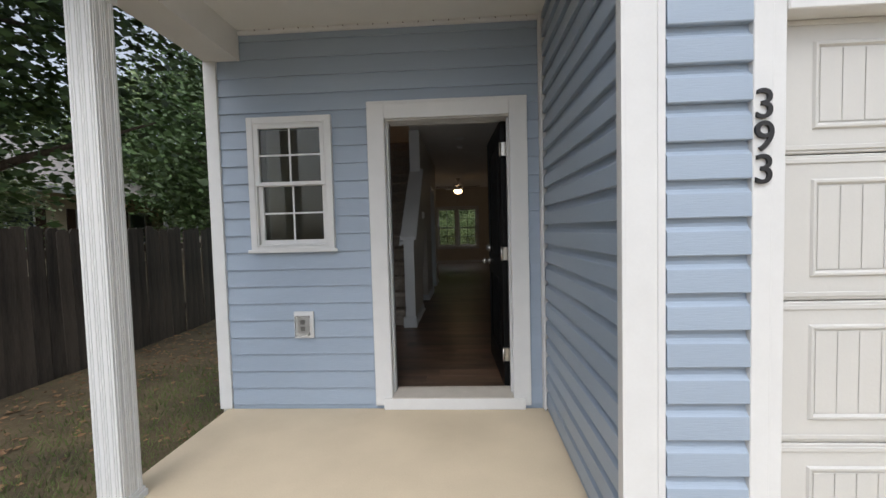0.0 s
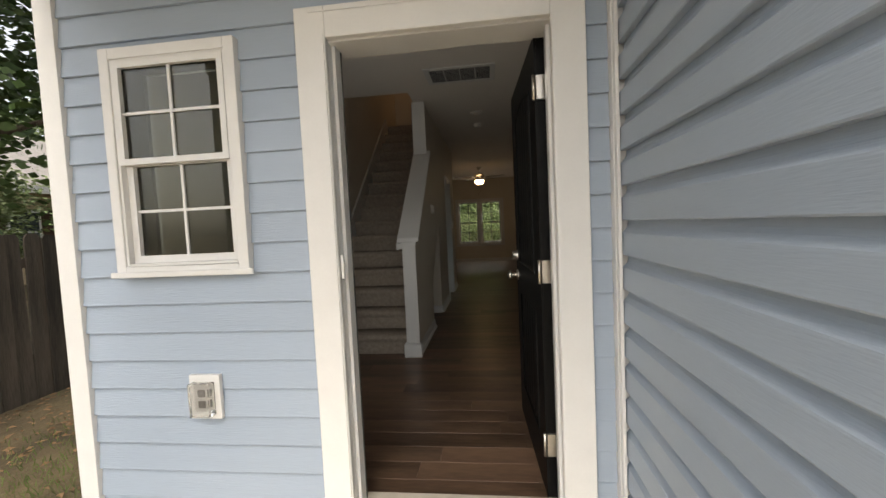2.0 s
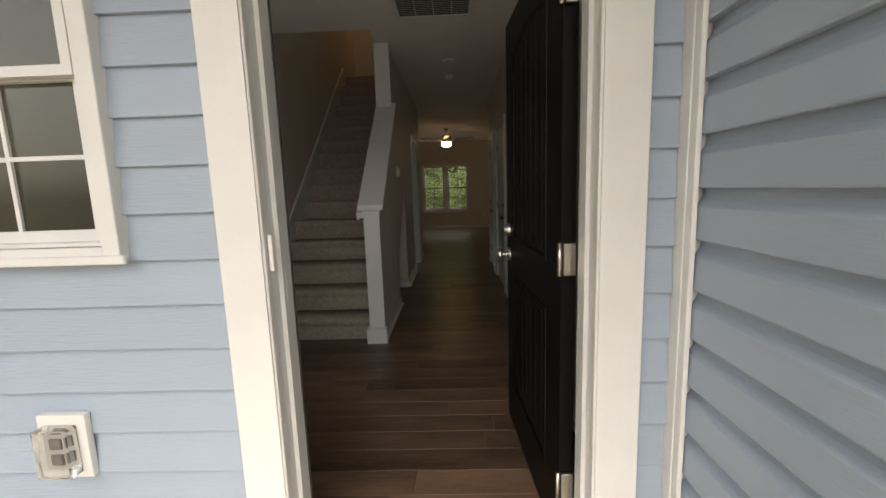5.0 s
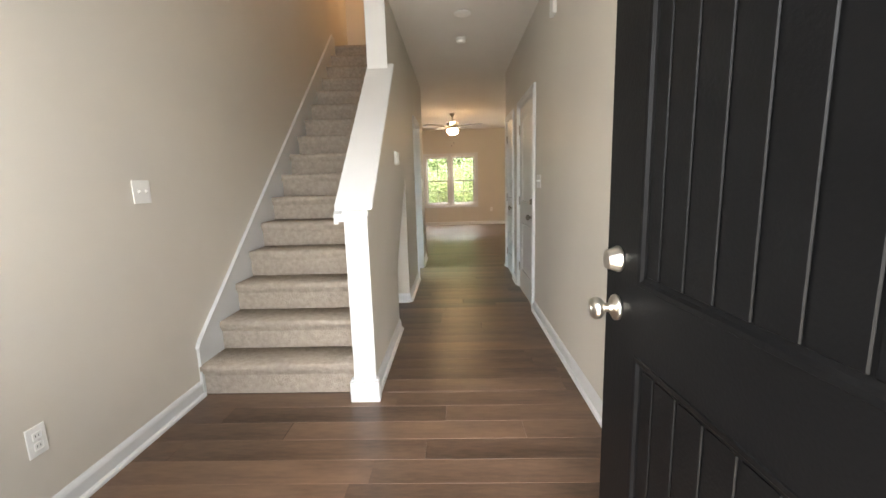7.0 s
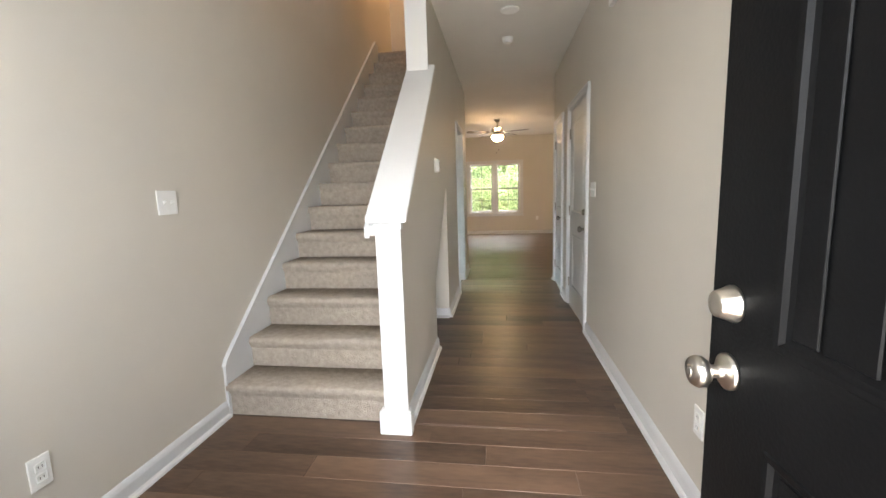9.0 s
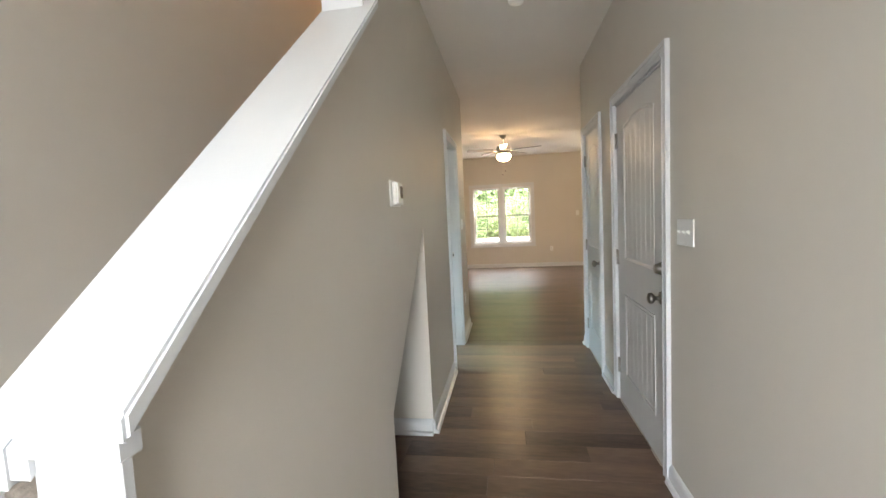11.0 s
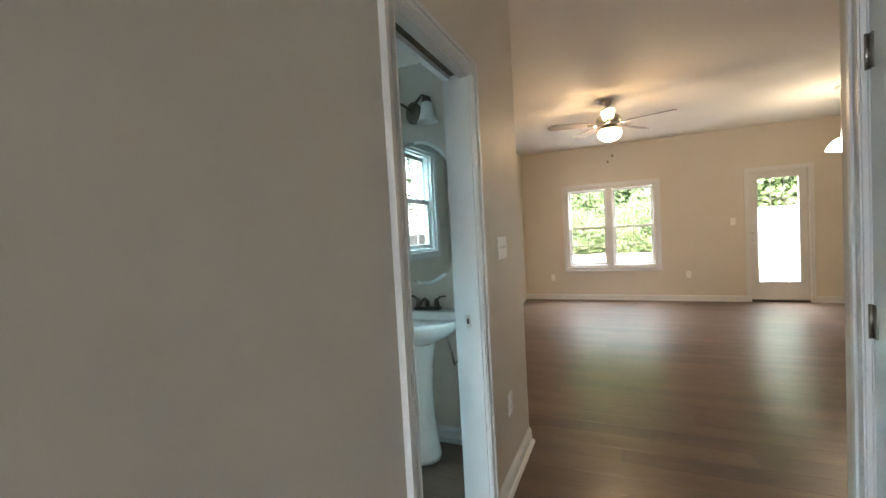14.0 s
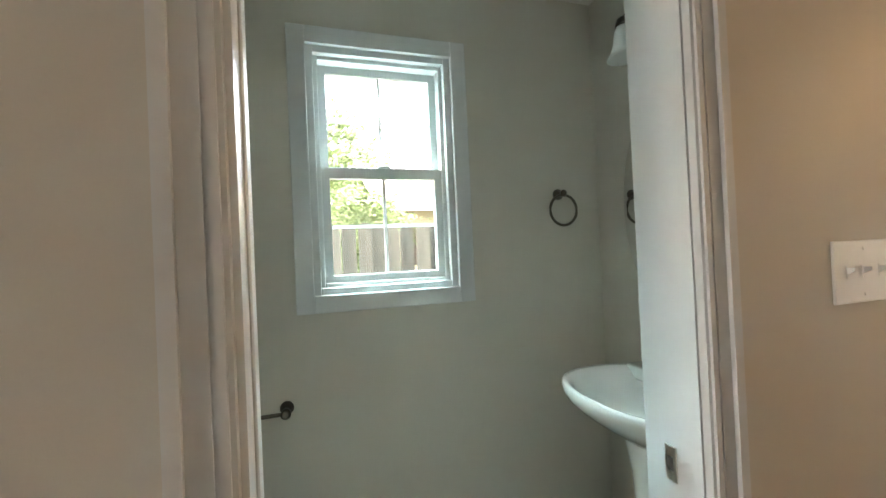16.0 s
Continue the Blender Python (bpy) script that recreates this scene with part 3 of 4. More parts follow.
# ---- windows ----
def sash(parent, axis, at, side, u0, u1, v0, v1, w=0.03, nu=2, nv=2, t=0.028, bar=0.012, pane=None):
    """A glazed sash with a grid; at is its outer face, side the way the wall's inside lies."""
    s = [a for a in (at, at + side * t)]
    bm = bmesh.new()
    for (a, b, c, d) in ((u0, u0 + w, v0, v1), (u1 - w, u1, v0, v1), (u0 + w, u1 - w, v0, v0 + w), (u0 + w, u1 - w, v1 - w, v1)):
        prism(bm, [(a, c), (b, c), (b, d), (a, d)], axis, s[0], s[1])
    ob = part("sash", bm, VINYL, parent)
    mid = at + side * t / 2
    for i in range(1, nu):
        u = u0 + w + (u1 - u0 - 2 * w) * i / nu
        part("grid_bar", prism(bmesh.new(), [(u - bar / 2, v0 + w), (u + bar / 2, v0 + w), (u + bar / 2, v1 - w), (u - bar / 2, v1 - w)], axis, mid - 0.004, mid + 0.004), VINYL, ob)
    for i in range(1, nv):
        v = v0 + w + (v1 - v0 - 2 * w) * i / nv
        part("grid_bar", prism(bmesh.new(), [(u0 + w, v - bar / 2), (u1 - w, v - bar / 2), (u1 - w, v + bar / 2), (u0 + w, v + bar / 2)], axis, mid - 0.0045, mid + 0.0045), VINYL, ob)
    g = part("pane", prism(bmesh.new(), [(u0 + w - 0.004, v0 + w - 0.004), (u1 - w + 0.004, v0 + w - 0.004), (u1 - w + 0.004, v1 - w + 0.004), (u0 + w - 0.004, v1 - w + 0.004)], axis, mid + 0.006, mid + 0.009), pane or PANE, ob)
    g.visible_shadow = False
    return ob


def frame_bars(parent, name, axis, a, b, u0, u1, v0, v1, w, material, w_bottom=None):
    wb = w if w_bottom is None else w_bottom
    for (p, q, r, s) in ((u0, u0 + w, v0, v1), (u1 - w, u1, v0, v1), (u0 + w, u1 - w, v1 - w, v1), (u0 + w, u1 - w, v0, v0 + wb)):
        bm = prism(bmesh.new(), [(p, r), (q, r), (q, s), (p, s)], axis, a, b)
        bmesh.ops.bevel(bm, geom=list(bm.edges), offset=0.002, segments=1, affect="EDGES")
        part(name, bm, material, parent)


w1 = thing("window_1", "white vinyl double-hung window beside the front door", "window", kind="structure")
frame_bars(w1, "casing", "y", 2.868, 2.913, -1.542, -0.922, 1.108, 2.078, 0.046, VINYL, 0.036)
frame_bars(w1, "window_frame", "y", 2.8755, 3.04, -1.4975, -0.9665, 1.1455, 2.0355, 0.012, VINYL)
sash(w1, "y", 2.873, 1, -1.485, -0.979, 1.585, 2.022, 0.026, pane=PANE_DARK)
sash(w1, "y", 2.904, 1, -1.485, -0.979, 1.158, 1.612, 0.031, pane=PANE_DARK)
part("window_sill", box(-1.56, -0.90, 2.852, 2.8675, 1.098, 1.122, 0.003), VINYL, w1)
frame_bars(w1, "inside_casing", "y", 3.051, 3.068, -1.54, -0.92, 1.10, 2.085, 0.062, TRIM)

w2 = thing("window_2", "white double-hung powder room window with grids", "window", kind="structure")
frame_bars(w2, "casing", "x", OUT + 0.001, OUT + 0.02, 8.216, 8.905, 1.126, 2.182, 0.064, TRIM)
frame_bars(w2, "window_frame", "x", -1.84, OUT + 0.0005, 8.2785, 8.8415, 1.1875, 2.1215, 0.028, VINYL)
frame_bars(w2, "stop", "x", -1.815, -1.76, 8.306, 8.814, 1.215, 2.094, 0.016, VINYL)
sash(w2, "x", -1.835, 1, 8.312, 8.808, 1.64, 2.088, 0.040)
sash(w2, "x", -1.797, 1, 8.312, 8.808, 1.218, 1.670, 0.040)
bm = lathe(bmesh.new(), [(0.026, 0.0), (0.026, 0.008), (0.012, 0.012)], "z", (-1.775, 8.56, 1.670), 20)
part("sash_lock", bm, VINYL, w2)

w3 = thing("window_3", "white double living room window pair with grids", "window", kind="structure")
frame_bars(w3, "casing", "y", 14.95, 14.969, -1.058, 0.537, 0.522, 2.078, 0.066, TRIM)
part("casing", box(-0.30, -0.22, 14.951, 14.969, 0.588, 2.012, 0.002), TRIM, w3)
part("window_sill", box(-1.075, 0.554, 14.935, 14.9495, 0.515, 0.535, 0.002), TRIM, w3)
for a, b in ((-0.98, -0.29), (-0.23, 0.46)):
    frame_bars(w3, "window_frame", "y", 14.9695, 15.10, a, b, 0.60, 2.0, 0.03, VINYL)
    sash(w3, "y", 15.06, 1, a + 0.03, b - 0.03, 1.28, 1.97, 0.032, pane=PANE_LOW_IOR)
    sash(w3, "y", 15.02, 1, a + 0.03, b - 0.03, 0.63, 1.31, 0.036, pane=PANE_LOW_IOR)

# glazed back door
bf = thing("door_5", "white casing round the glazed back door", "door frame", kind="structure")
casing("casing", "y", 14.969, -1, 1.77, 2.50, 0, 2.03, 0.066, TRIM, bf)
part("threshold", box(1.77, 2.50, 14.96, 15.10, 0.0, 0.03), DARKMETAL, bf, "dark metal threshold")
bd = thing("back_door", "white full-glass back door with nickel knob", "door")
frame_bars(bd, "frame", "y", 14.995, 15.035, 1.773, 2.497, 0.032, 2.028, 0.105, DOORWHITE, 0.28)
frame_bars(bd, "bead", "y", 14.985, 14.9949, 1.858, 2.412, 0.292, 1.943, 0.022, DOORWHITE)
g = part("pane", box(1.878, 2.392, 15.012, 15.017, 0.312, 1.923), PANE_LOW_IOR, bd)
g.visible_shadow = False
for i in range(1, 3):
    part("grid_bar", box(1.878 + 0.514 * i / 3 - 0.006, 1.878 + 0.514 * i / 3 + 0.006, 15.005, 15.011, 0.312, 1.923), VINYL, bd)
for i in range(1, 5):
    part("grid_bar", box(1.878, 2.392, 15.0055, 15.0105, 0.312 + 1.611 * i / 5 - 0.006, 0.312 + 1.611 * i / 5 + 0.006), VINYL, bd)
for z in (0.93, 1.07):
    part("knob", lathe(bmesh.new(), [(0.03, 0), (0.03, -0.008), (0.012, -0.014), (0.012, -0.03), (0.026, -0.04), (0.024, -0.055), (0.01, -0.06)], "y", (1.815, 14.995, z), 18), NICKEL, bd)
for z in (0.3, 1.05, 1.8):
    part("hinge", box(2.49, 2.502, 14.983, 14.994, z - 0.05, z + 0.05), NICKEL, bd)

# ---- stairs ----
RISE, RUN, Y0 = 0.195, 0.2365, 5.195
st = thing("staircase", "straight stairs with beige carpet on treads and risers", "stairs", kind="structure")
for k in range(16):
    y, z = Y0 + k * RUN, (k + 1) * RISE
    prof = [(y, z - RISE + (0.003 if k else 0.0)), (y - 0.002, z - 0.075), (y - 0.012, z - 0.06), (y - 0.024, z - 0.035), (y - 0.024, z - 0.012), (y - 0.012, z), (y + RUN + 0.03, z), (y + RUN + 0.03, z - 0.04), (y + 0.05, z - 0.05), (y + 0.045, z - RISE + 0.004)]
    bm = bmesh.new()
    n = 26
    rows = []
    rnd = random.Random(k)
    for i in range(n + 1):
        x = -1.728 + i * (0.974 / n)
        wob = 0.0022 * math.sin(i * 1.7 + k) + rnd.uniform(-0.0015, 0.0015)
        rows.append([bm.verts.new((x, p + (wob if 1 <= j <= 5 else 0), q + (wob * 0.5 if 2 <= j <= 5 else 0))) for j, (p, q) in enumerate(prof)])
    for a, b in zip(rows, rows[1:]):
        for j in range(len(prof)):
            f = bm.faces.new((a[j], a[(j + 1) % len(prof)], b[(j + 1) % len(prof)], b[j]))
            f.smooth = 1 <= j <= 5
    bm.faces.new(rows[0])
    bm.faces.new(rows[-1][::-1])
    part("tread", bm, CARPET, st)
structure("landing", box(-1.728, -0.777, Y0 + 16 * RUN + 0.032, 9.54, 3.0, 3.119), CARPET, "beige carpeted upstairs landing")
bm = prism(bmesh.new(), [(5.175, 0.0), (5.215, 0.0), (8.72, 2.90), (8.72, 3.20), (8.6, 3.20), (5.20, 0.335), (5.175, 0.30)], "x", OUT + 0.001, OUT + 0.018)
prism(bm, [(5.172, 0.30), (5.195, 0.336), (8.6, 3.204), (8.6, 3.216), (5.188, 0.345), (5.165, 0.305)], "x", OUT + 0.001, OUT + 0.026)
structure("trim_stair_skirt", bm, TRIM, "white sloping skirt board along the stairs")
# knee wall cap, newel trim and post
bm = bmesh.new()
sl = (2.105 - 1.15) / (6.165 - 5.10)
prism(bm, [(5.062, 1.15 - 0.038 * sl), (6.20, 2.105 + 0.035 * sl), (6.20, 2.14 + 0.035 * sl), (5.062, 1.188 - 0.038 * sl)], "x", -0.797, -0.592)
bmesh.ops.bevel(bm, geom=list(bm.edges), offset=0.005, segments=2, affect="EDGES")
structure("trim_knee_cap", bm, TRIM, "white sloping cap board on the stair half wall")
bm = box(-0.757, -0.628, 5.082, 5.0995, 0, 1.115, 0.002)
bx(bm, -0.783, -0.611, 5.068, 5.12, 0.0, 0.125, 0.004)
bx(bm, -0.776, -0.617, 5.074, 5.115, 0.1255, 0.138, 0.004)
bx(bm, -0.764, -0.621, 5.074, 5.11, 1.085, 1.118, 0.003)
structure("trim_newel", bm, TRIM, "white panelled end of the stair half wall")
bm = prism(bmesh.new(), [(5.072, 1.10), (6.16, 2.075), (6.16, 2.02), (5.072, 1.045)], "x", -0.808, -0.784)
prism(bm, [(5.075, 1.10), (6.16, 2.073), (6.16, 2.03), (5.075, 1.058)], "x", -0.7835, -0.7525)
structure("trim_knee_apron", bm, TRIM, "white sloping apron under the half wall cap")
structure("trim_post", box(-0.79, -0.635, 6.145, 6.164, 2.11, 2.739, 0.002), TRIM, "white painted end of the stair wall")

# ---- baseboards ----
baseboard("x", OUT, 1, 3.05, 5.17)
baseboard("x", R, -1, 3.05, 6.724)
baseboard("x", R, -1, 7.728, 8.074)
baseboard("x", R, -1, 8.838, 8.93)
baseboard("x", L, 1, 5.122, 6.28)
baseboard("x", L, 1, 7.10, 8.119)
baseboard("y", 7.10, -1, OUT, L)
baseboard("x", L, 1, 8.913, 9.684)
baseboard("y", 3.05, 1, OUT, -0.662)
baseboard("y", 9.684, 1, -1.80, L)
baseboard("x", -1.80, 1, 9.684, 14.97)
baseboard("y", 14.97, -1, -1.80, 1.703)
baseboard("y", 14.97, -1, 2.567, 4.1)
baseboard("y", 8.93, 1, R, 4.1)
baseboard("x", OUT, 1, 7.98, 9.54)
baseboard("y", 9.54, -1, OUT, -0.775)
structure("trim_stair_foot", box(-0.760, -0.7525, 5.122, 5.19, 0, 0.11), TRIM, "white baseboard end beside the first step")
# ---- porch things ----
def column():
    c = thing("porch_column", "white square fluted porch column on the slab", "column", pose(-1.702, 1.823, -0.075))
    h = 2.57
    w = 0.0625
    bm = box(-w, w, -w, w, 0.05, h - 0.14)
    for s in (-1, 1):
        for off in (-0.048, -0.036, -0.012, 0.0, 0.012, 0.036, 0.048):
            prism(bm, [(s * w, off - 0.0035), (s * (w + 0.004), off - 0.0015), (s * (w + 0.004), off + 0.0015), (s * w, off + 0.0035)], "z", 0.052, h - 0.145)
            prism(bm, [(off - 0.0035, s * w), (off - 0.0015, s * (w + 0.004)), (off + 0.0015, s * (w + 0.004)), (off + 0.0035, s * w)], "z", 0.052, h - 0.145)
    part("shaft", bm, VINYL, c)
    bm = box(-0.078, 0.078, -0.078, 0.078, 0.0, 0.032, 0.004, 2)
    bx(bm, -0.071, 0.071, -0.071, 0.071, 0.0325, 0.05, 0.004, 2)
    part("base", bm, VINYL, c)
    part("capital", box(-0.076, 0.076, -0.076, 0.076, h - 0.14, h, 0.004, 2), VINYL, c)


column()


def digit(ch, z):
    cu = bpy.data.curves.new("house_number", "FONT")
    cu.body, cu.size, cu.extrude, cu.align_x = ch, 0.142, 0.004, "CENTER"
    cu.bevel_depth = 0.0008
    tmp = bpy.data.objects.new("house_number", cu)
    me = bpy.data.meshes.new_from_object(tmp)
    bpy.data.objects.remove(tmp)
    me.name = "house_number"
    me.materials.append(NUMBER)
    ob = new("house_number", me)
    ob.matrix_world = pose(1.041, 1.4145, z, 90, 0, 0)
    tagged(ob, "black metal house number " + ch + " on the white garage trim", "house number", "house numbers")


for ch, z in (("3", 1.583), ("9", 1.475), ("3", 1.364)):
    digit(ch, z)


def porch_outlet():
    o = thing("porch_outlet", "white outdoor outlet with clear bubble cover on blue siding", "outlet", pose(-1.18, 2.90, 0.56))
    part("block", box(-0.072, 0.072, -0.022, 0.0, -0.098, 0.098, 0.004, 2), VINYL, o)
    part("face", box(-0.035, 0.035, -0.026, -0.0225, -0.057, 0.057, 0.001), mat("grey_plastic", (0.45, 0.44, 0.42), 0.4, 0.1, 20.0), o)
    for z in (-0.024, 0.024):
        part("socket", box(-0.017, 0.017, -0.030, -0.0265, z - 0.016, z + 0.016, 0.004, 2), mat("worn_grey_socket", (0.2, 0.19, 0.18), 0.5, 0.2, 30.0), o)
    c = part("cover", box(-0.052, 0.052, -0.066, -0.0225, -0.078, 0.072, 0.014, 3), CLEAR, o, "clear plastic bubble cover")
    c.visible_shadow = False


porch_outlet()


def garage_door():
    g = thing("garage_door", "almond sectional garage door with grooved plank panels", "garage door")
    rows = [(-0.16, 0.409), (0.414, 0.939), (0.944, 1.467), (1.472, 1.95)]
    for z0, z1 in rows:
        s = part("section", box(1.126, 5.99, 1.505, 1.545, z0, z1, 0.004), GARAGE, g)
        for ledge in (z0 + 0.012, z1 - 0.03):
            part("bead", box(1.127, 5.989, 1.500, 1.5047, ledge, ledge + 0.018, 0.002), GARAGE, s)
        for k in range(6):
            x0 = 1.266 + k * 0.80
            x1 = x0 + 0.736
            bm = bmesh.new()
            rings = []
            for off, d in ((0, 0.0002), (0.006, -0.008), (0.014, -0.008), (0.022, 0.0002)):
                rings.append([bm.verts.new((u, 1.5045 + d, v)) for u, v in ((x0 + off, z0 + 0.085 + off), (x1 - off, z0 + 0.085 + off), (x1 - off, z1 - 0.085 - off), (x0 + off, z1 - 0.085 - off))])
            for a, b in zip(rings, rings[1:]):
                for q in range(4):
                    bm.faces.new((a[q], a[(q + 1) % 4], b[(q + 1) % 4], b[q]))
            part("panel_rim", bm, GARAGE, s)
            if k < 2:
                for q in range(9):
                    a = x0 + 0.024 + q * 0.0765
                    part("plank", box(a, a + 0.0725, 1.5015, 1.5048, z0 + 0.112, z1 - 0.112, 0.001), GARAGE, s)


garage_door()


# ---- hallway fixtures ----
def wall_plate(name, label, m, kind="switch", gangs=2):
    """A cover plate; local x runs along the wall, z up, and it stands out towards -y."""
    p = thing(name, label, kind, m)
    w = 0.07 if gangs == 1 else 0.07 + 0.046 * (gangs - 1)
    part("plate", box(-w / 2, w / 2, -0.006, 0, -0.0575, 0.0575, 0.003, 2), PLASTIC, p)
    for g in range(gangs):
        x = (g - (gangs - 1) / 2) * 0.046
        if kind == "switch":
            bm = box(x - 0.005, x + 0.005, -0.0075, -0.0062, -0.012, 0.012)
            prism(bm, [(-0.0075, -0.004), (-0.019, 0.004), (-0.019, 0.009), (-0.0075, 0.008)], "x", x - 0.004, x + 0.004)
            part("toggle", bm, PLASTIC, p)
        else:
            for z in (-0.02, 0.02):
                s = part("socket", box(x - 0.0165, x + 0.0165, -0.0085, -0.0062, z - 0.014, z + 0.014, 0.004, 2), PLASTIC, p)
                for dx in (-0.006, 0.006):
                    part("slot", box(x + dx - 0.001, x + dx + 0.001, -0.0088, -0.0082, z - 0.004, z + 0.005), VENTDARK, s)
    for z in ((-0.042, 0.042) if kind == "switch" else (0.0,)):
        part("screw", lathe(bmesh.new(), [(0.003, -0.0062), (0.003, -0.007), (0.001, -0.0072)], "y", (0, 0, z), 8), PLASTIC, p)
    return p


EAST, WEST, NORTH = -90, 90, 0
wall_plate("light_switch", "white double toggle switch plate on the entry wall", pose(OUT, 4.92, 1.25, 0, 0, WEST))
wall_plate("outlet", "white duplex outlet plate low on the entry wall", pose(OUT, 4.225, 0.345, 0, 0, WEST), "outlet", 1)
wall_plate("outlet", "white duplex outlet plate low beside the front door", pose(R, 4.70, 0.36, 0, 0, EAST), "outlet", 1)
wall_plate("light_switch", "white triple toggle switch plate beside the garage entry", pose(R, 6.56, 1.24, 0, 0, EAST), "switch", 3)
wall_plate("light_switch", "white triple toggle switch plate beside the powder room", pose(L, 9.25, 1.257, 0, 0, WEST), "switch", 3)
wall_plate("outlet", "white duplex outlet plate low by the wall corner", pose(L, 9.26, 0.42, 0, 0, WEST), "outlet", 1)
wall_plate("light_switch", "white switch plate beside the glazed back door", pose(1.55, 14.97, 1.28, 0, 0, NORTH), "switch", 1)
wall_plate("outlet", "white outlet plate under the window wall", pose(0.92, 14.97, 0.44, 0, 0, NORTH), "outlet", 1)
wall_plate("outlet", "white outlet plate near the living room corner", pose(-1.28, 14.97, 0.40, 0, 0, NORTH), "outlet", 1)


def thermostat():
    t = thing("thermostat", "white wall thermostat with dark screen in the hallway", "thermostat", pose(L, 6.49, 1.472, 0, 0, WEST))
    part("back_plate", box(-0.078, 0.076, -0.008, 0, -0.058, 0.058, 0.0035, 2), PLASTIC, t)
    part("body", box(-0.062, 0.056, -0.028, -0.0082, -0.05, 0.05, 0.0098, 4), PLASTIC, t)
    part("screen", box(-0.010, 0.046, -0.030, -0.0275, -0.020, 0.034, 0.001), SCREEN, t, "dark screen")
    part("door_flap", box(-0.060, -0.019, -0.035, -0.0282, -0.046, 0.046, 0.004, 2), PLASTIC, t)


thermostat()


def ceiling_vent():
    v = thing("return_air_vent", "white slotted return air vent in the entry ceiling", "vent", pose(-0.148, 5.375, 2.74))
    for a, b, c, d in ((-0.34, 0.34, -0.215, -0.165), (-0.34, 0.34, 0.165, 0.215), (-0.34, -0.29, -0.165, 0.165), (0.29, 0.34, -0.165, 0.165)):
        part("frame", box(a, b, c, d, -0.012, -0.0005, 0.002), TRIM, v)
    # Dark sheet close behind the slats paints in the shade of the open duct.
    part("backing", box(-0.29, 0.29, -0.165, 0.165, -0.003, -0.0006), VENTDARK, v)
    for i in range(10):
        y = -0.15 + i * 0.033
        bm = prism(bmesh.new(), [(y, -0.012), (y + 0.010, -0.005), (y + 0.011, -0.006), (y + 0.001, -0.013)], "x", -0.289, 0.289)
        part("slat", bm, TRIM, v)
    for x in (-0.15, 0, 0.15):
        part("rib", box(x - 0.004, x + 0.004, -0.164, 0.164, -0.0135, -0.0122), TRIM, v)


ceiling_vent()


def smoke(y, x, r, h, label):
    s = thing("smoke_detector", label, "smoke detector", pose(x, y, 2.74))
    part("base", lathe(bmesh.new(), [(r, -0.0005), (r, -0.010), (r * 0.97, -0.012)], seg=28), PLASTIC, s)
    part("cap", lathe(bmesh.new(), [(r * 0.92, -0.0125), (r * 0.9, -h * 0.7), (r * 0.75, -h), (r * 0.3, -h - 0.002)], seg=28), PLASTIC, s)


smoke(7.46, -0.043, 0.055, 0.045, "white round smoke detector on the hallway ceiling")
smoke(6.81, -0.04, 0.075, 0.018, "flat round white ceiling speaker cover in the hallway")
cs = thing("door_chime", "small white chime box high on the hallway wall", "chime", pose(R, 6.05, 2.47, 0, 0, EAST))
part("body", box(-0.05, 0.05, -0.03, 0, -0.06, 0.06, 0.006, 2), PLASTIC, cs)


# ---- living room ----
def ceiling_fan():
    f = thing("ceiling_fan", "brushed nickel ceiling fan with lit glass bowl", "ceiling fan", pose(-0.16, 12.21, 2.74))
    part("canopy", lathe(bmesh.new(), [(0.066, 0.0), (0.064, -0.012), (0.040, -0.055), (0.018, -0.07)]), NICKEL, f)
    part("rod", tube(bmesh.new(), [(0, 0, -0.055), (0, 0, -0.17)], 0.012), NICKEL, f)
    part("motor", lathe(bmesh.new(), [(0.03, -0.155), (0.10, -0.175), (0.135, -0.20), (0.135, -0.245), (0.115, -0.27), (0.08, -0.285)]), NICKEL, f)
    part("light_collar", lathe(bmesh.new(), [(0.085, -0.284), (0.09, -0.30), (0.118, -0.315), (0.118, -0.33)]), NICKEL, f)
    part("bowl", lathe(bmesh.new(), [(0.108, -0.331), (0.122, -0.345), (0.126, -0.37), (0.112, -0.41), (0.072, -0.44), (0.015, -0.455)]), GLOBE, f, "lit frosted glass bowl")
    for k in range(5):
        a = radians(-18 + 72 * k)
        ca, sa = math.cos(a), math.sin(a)
        def at(u, v, z):
            return (ca * u - sa * v, sa * u + ca * v, z)
        bm = bmesh.new()
        outline = [(0.20, -0.045), (0.30, -0.058), (0.60, -0.066), (0.66, -0.055), (0.68, 0), (0.66, 0.055), (0.60, 0.066), (0.30, 0.058), (0.20, 0.045)]
        lo = [bm.verts.new(at(u, v, -0.262 + v * 0.2)) for u, v in outline]
        hi = [bm.verts.new(at(u, v, -0.255 + v * 0.2)) for u, v in outline]
        bm.faces.new(lo)
        bm.faces.new(hi[::-1])
        for i in range(len(outline)):
            j = (i + 1) % len(outline)
            bm.faces.new((lo[i], lo[j], hi[j], hi[i]))
        part("blade", bm, BLADE, f)
        part("blade_arm", tube(bmesh.new(), [at(0.10, 0, -0.26), at(0.16, 0, -0.275), at(0.24, 0, -0.266)], 0.011), NICKEL, f)
    for dx, z in ((0.02, -0.62), (-0.03, -0.68)):
        bm = tube(bmesh.new(), [(dx, -0.1, -0.33), (dx, -0.1, z)], 0.0009, 6)
        ch = part("pull_chain", bm, NICKEL, f)
        part("pull_bob", lathe(bmesh.new(), [(0.004, z), (0.009, z - 0.012), (0.008, z - 0.025), (0.003, z - 0.032)], "z", (dx, -0.1, 0), 12), DARKMETAL, ch)


ceiling_fan()


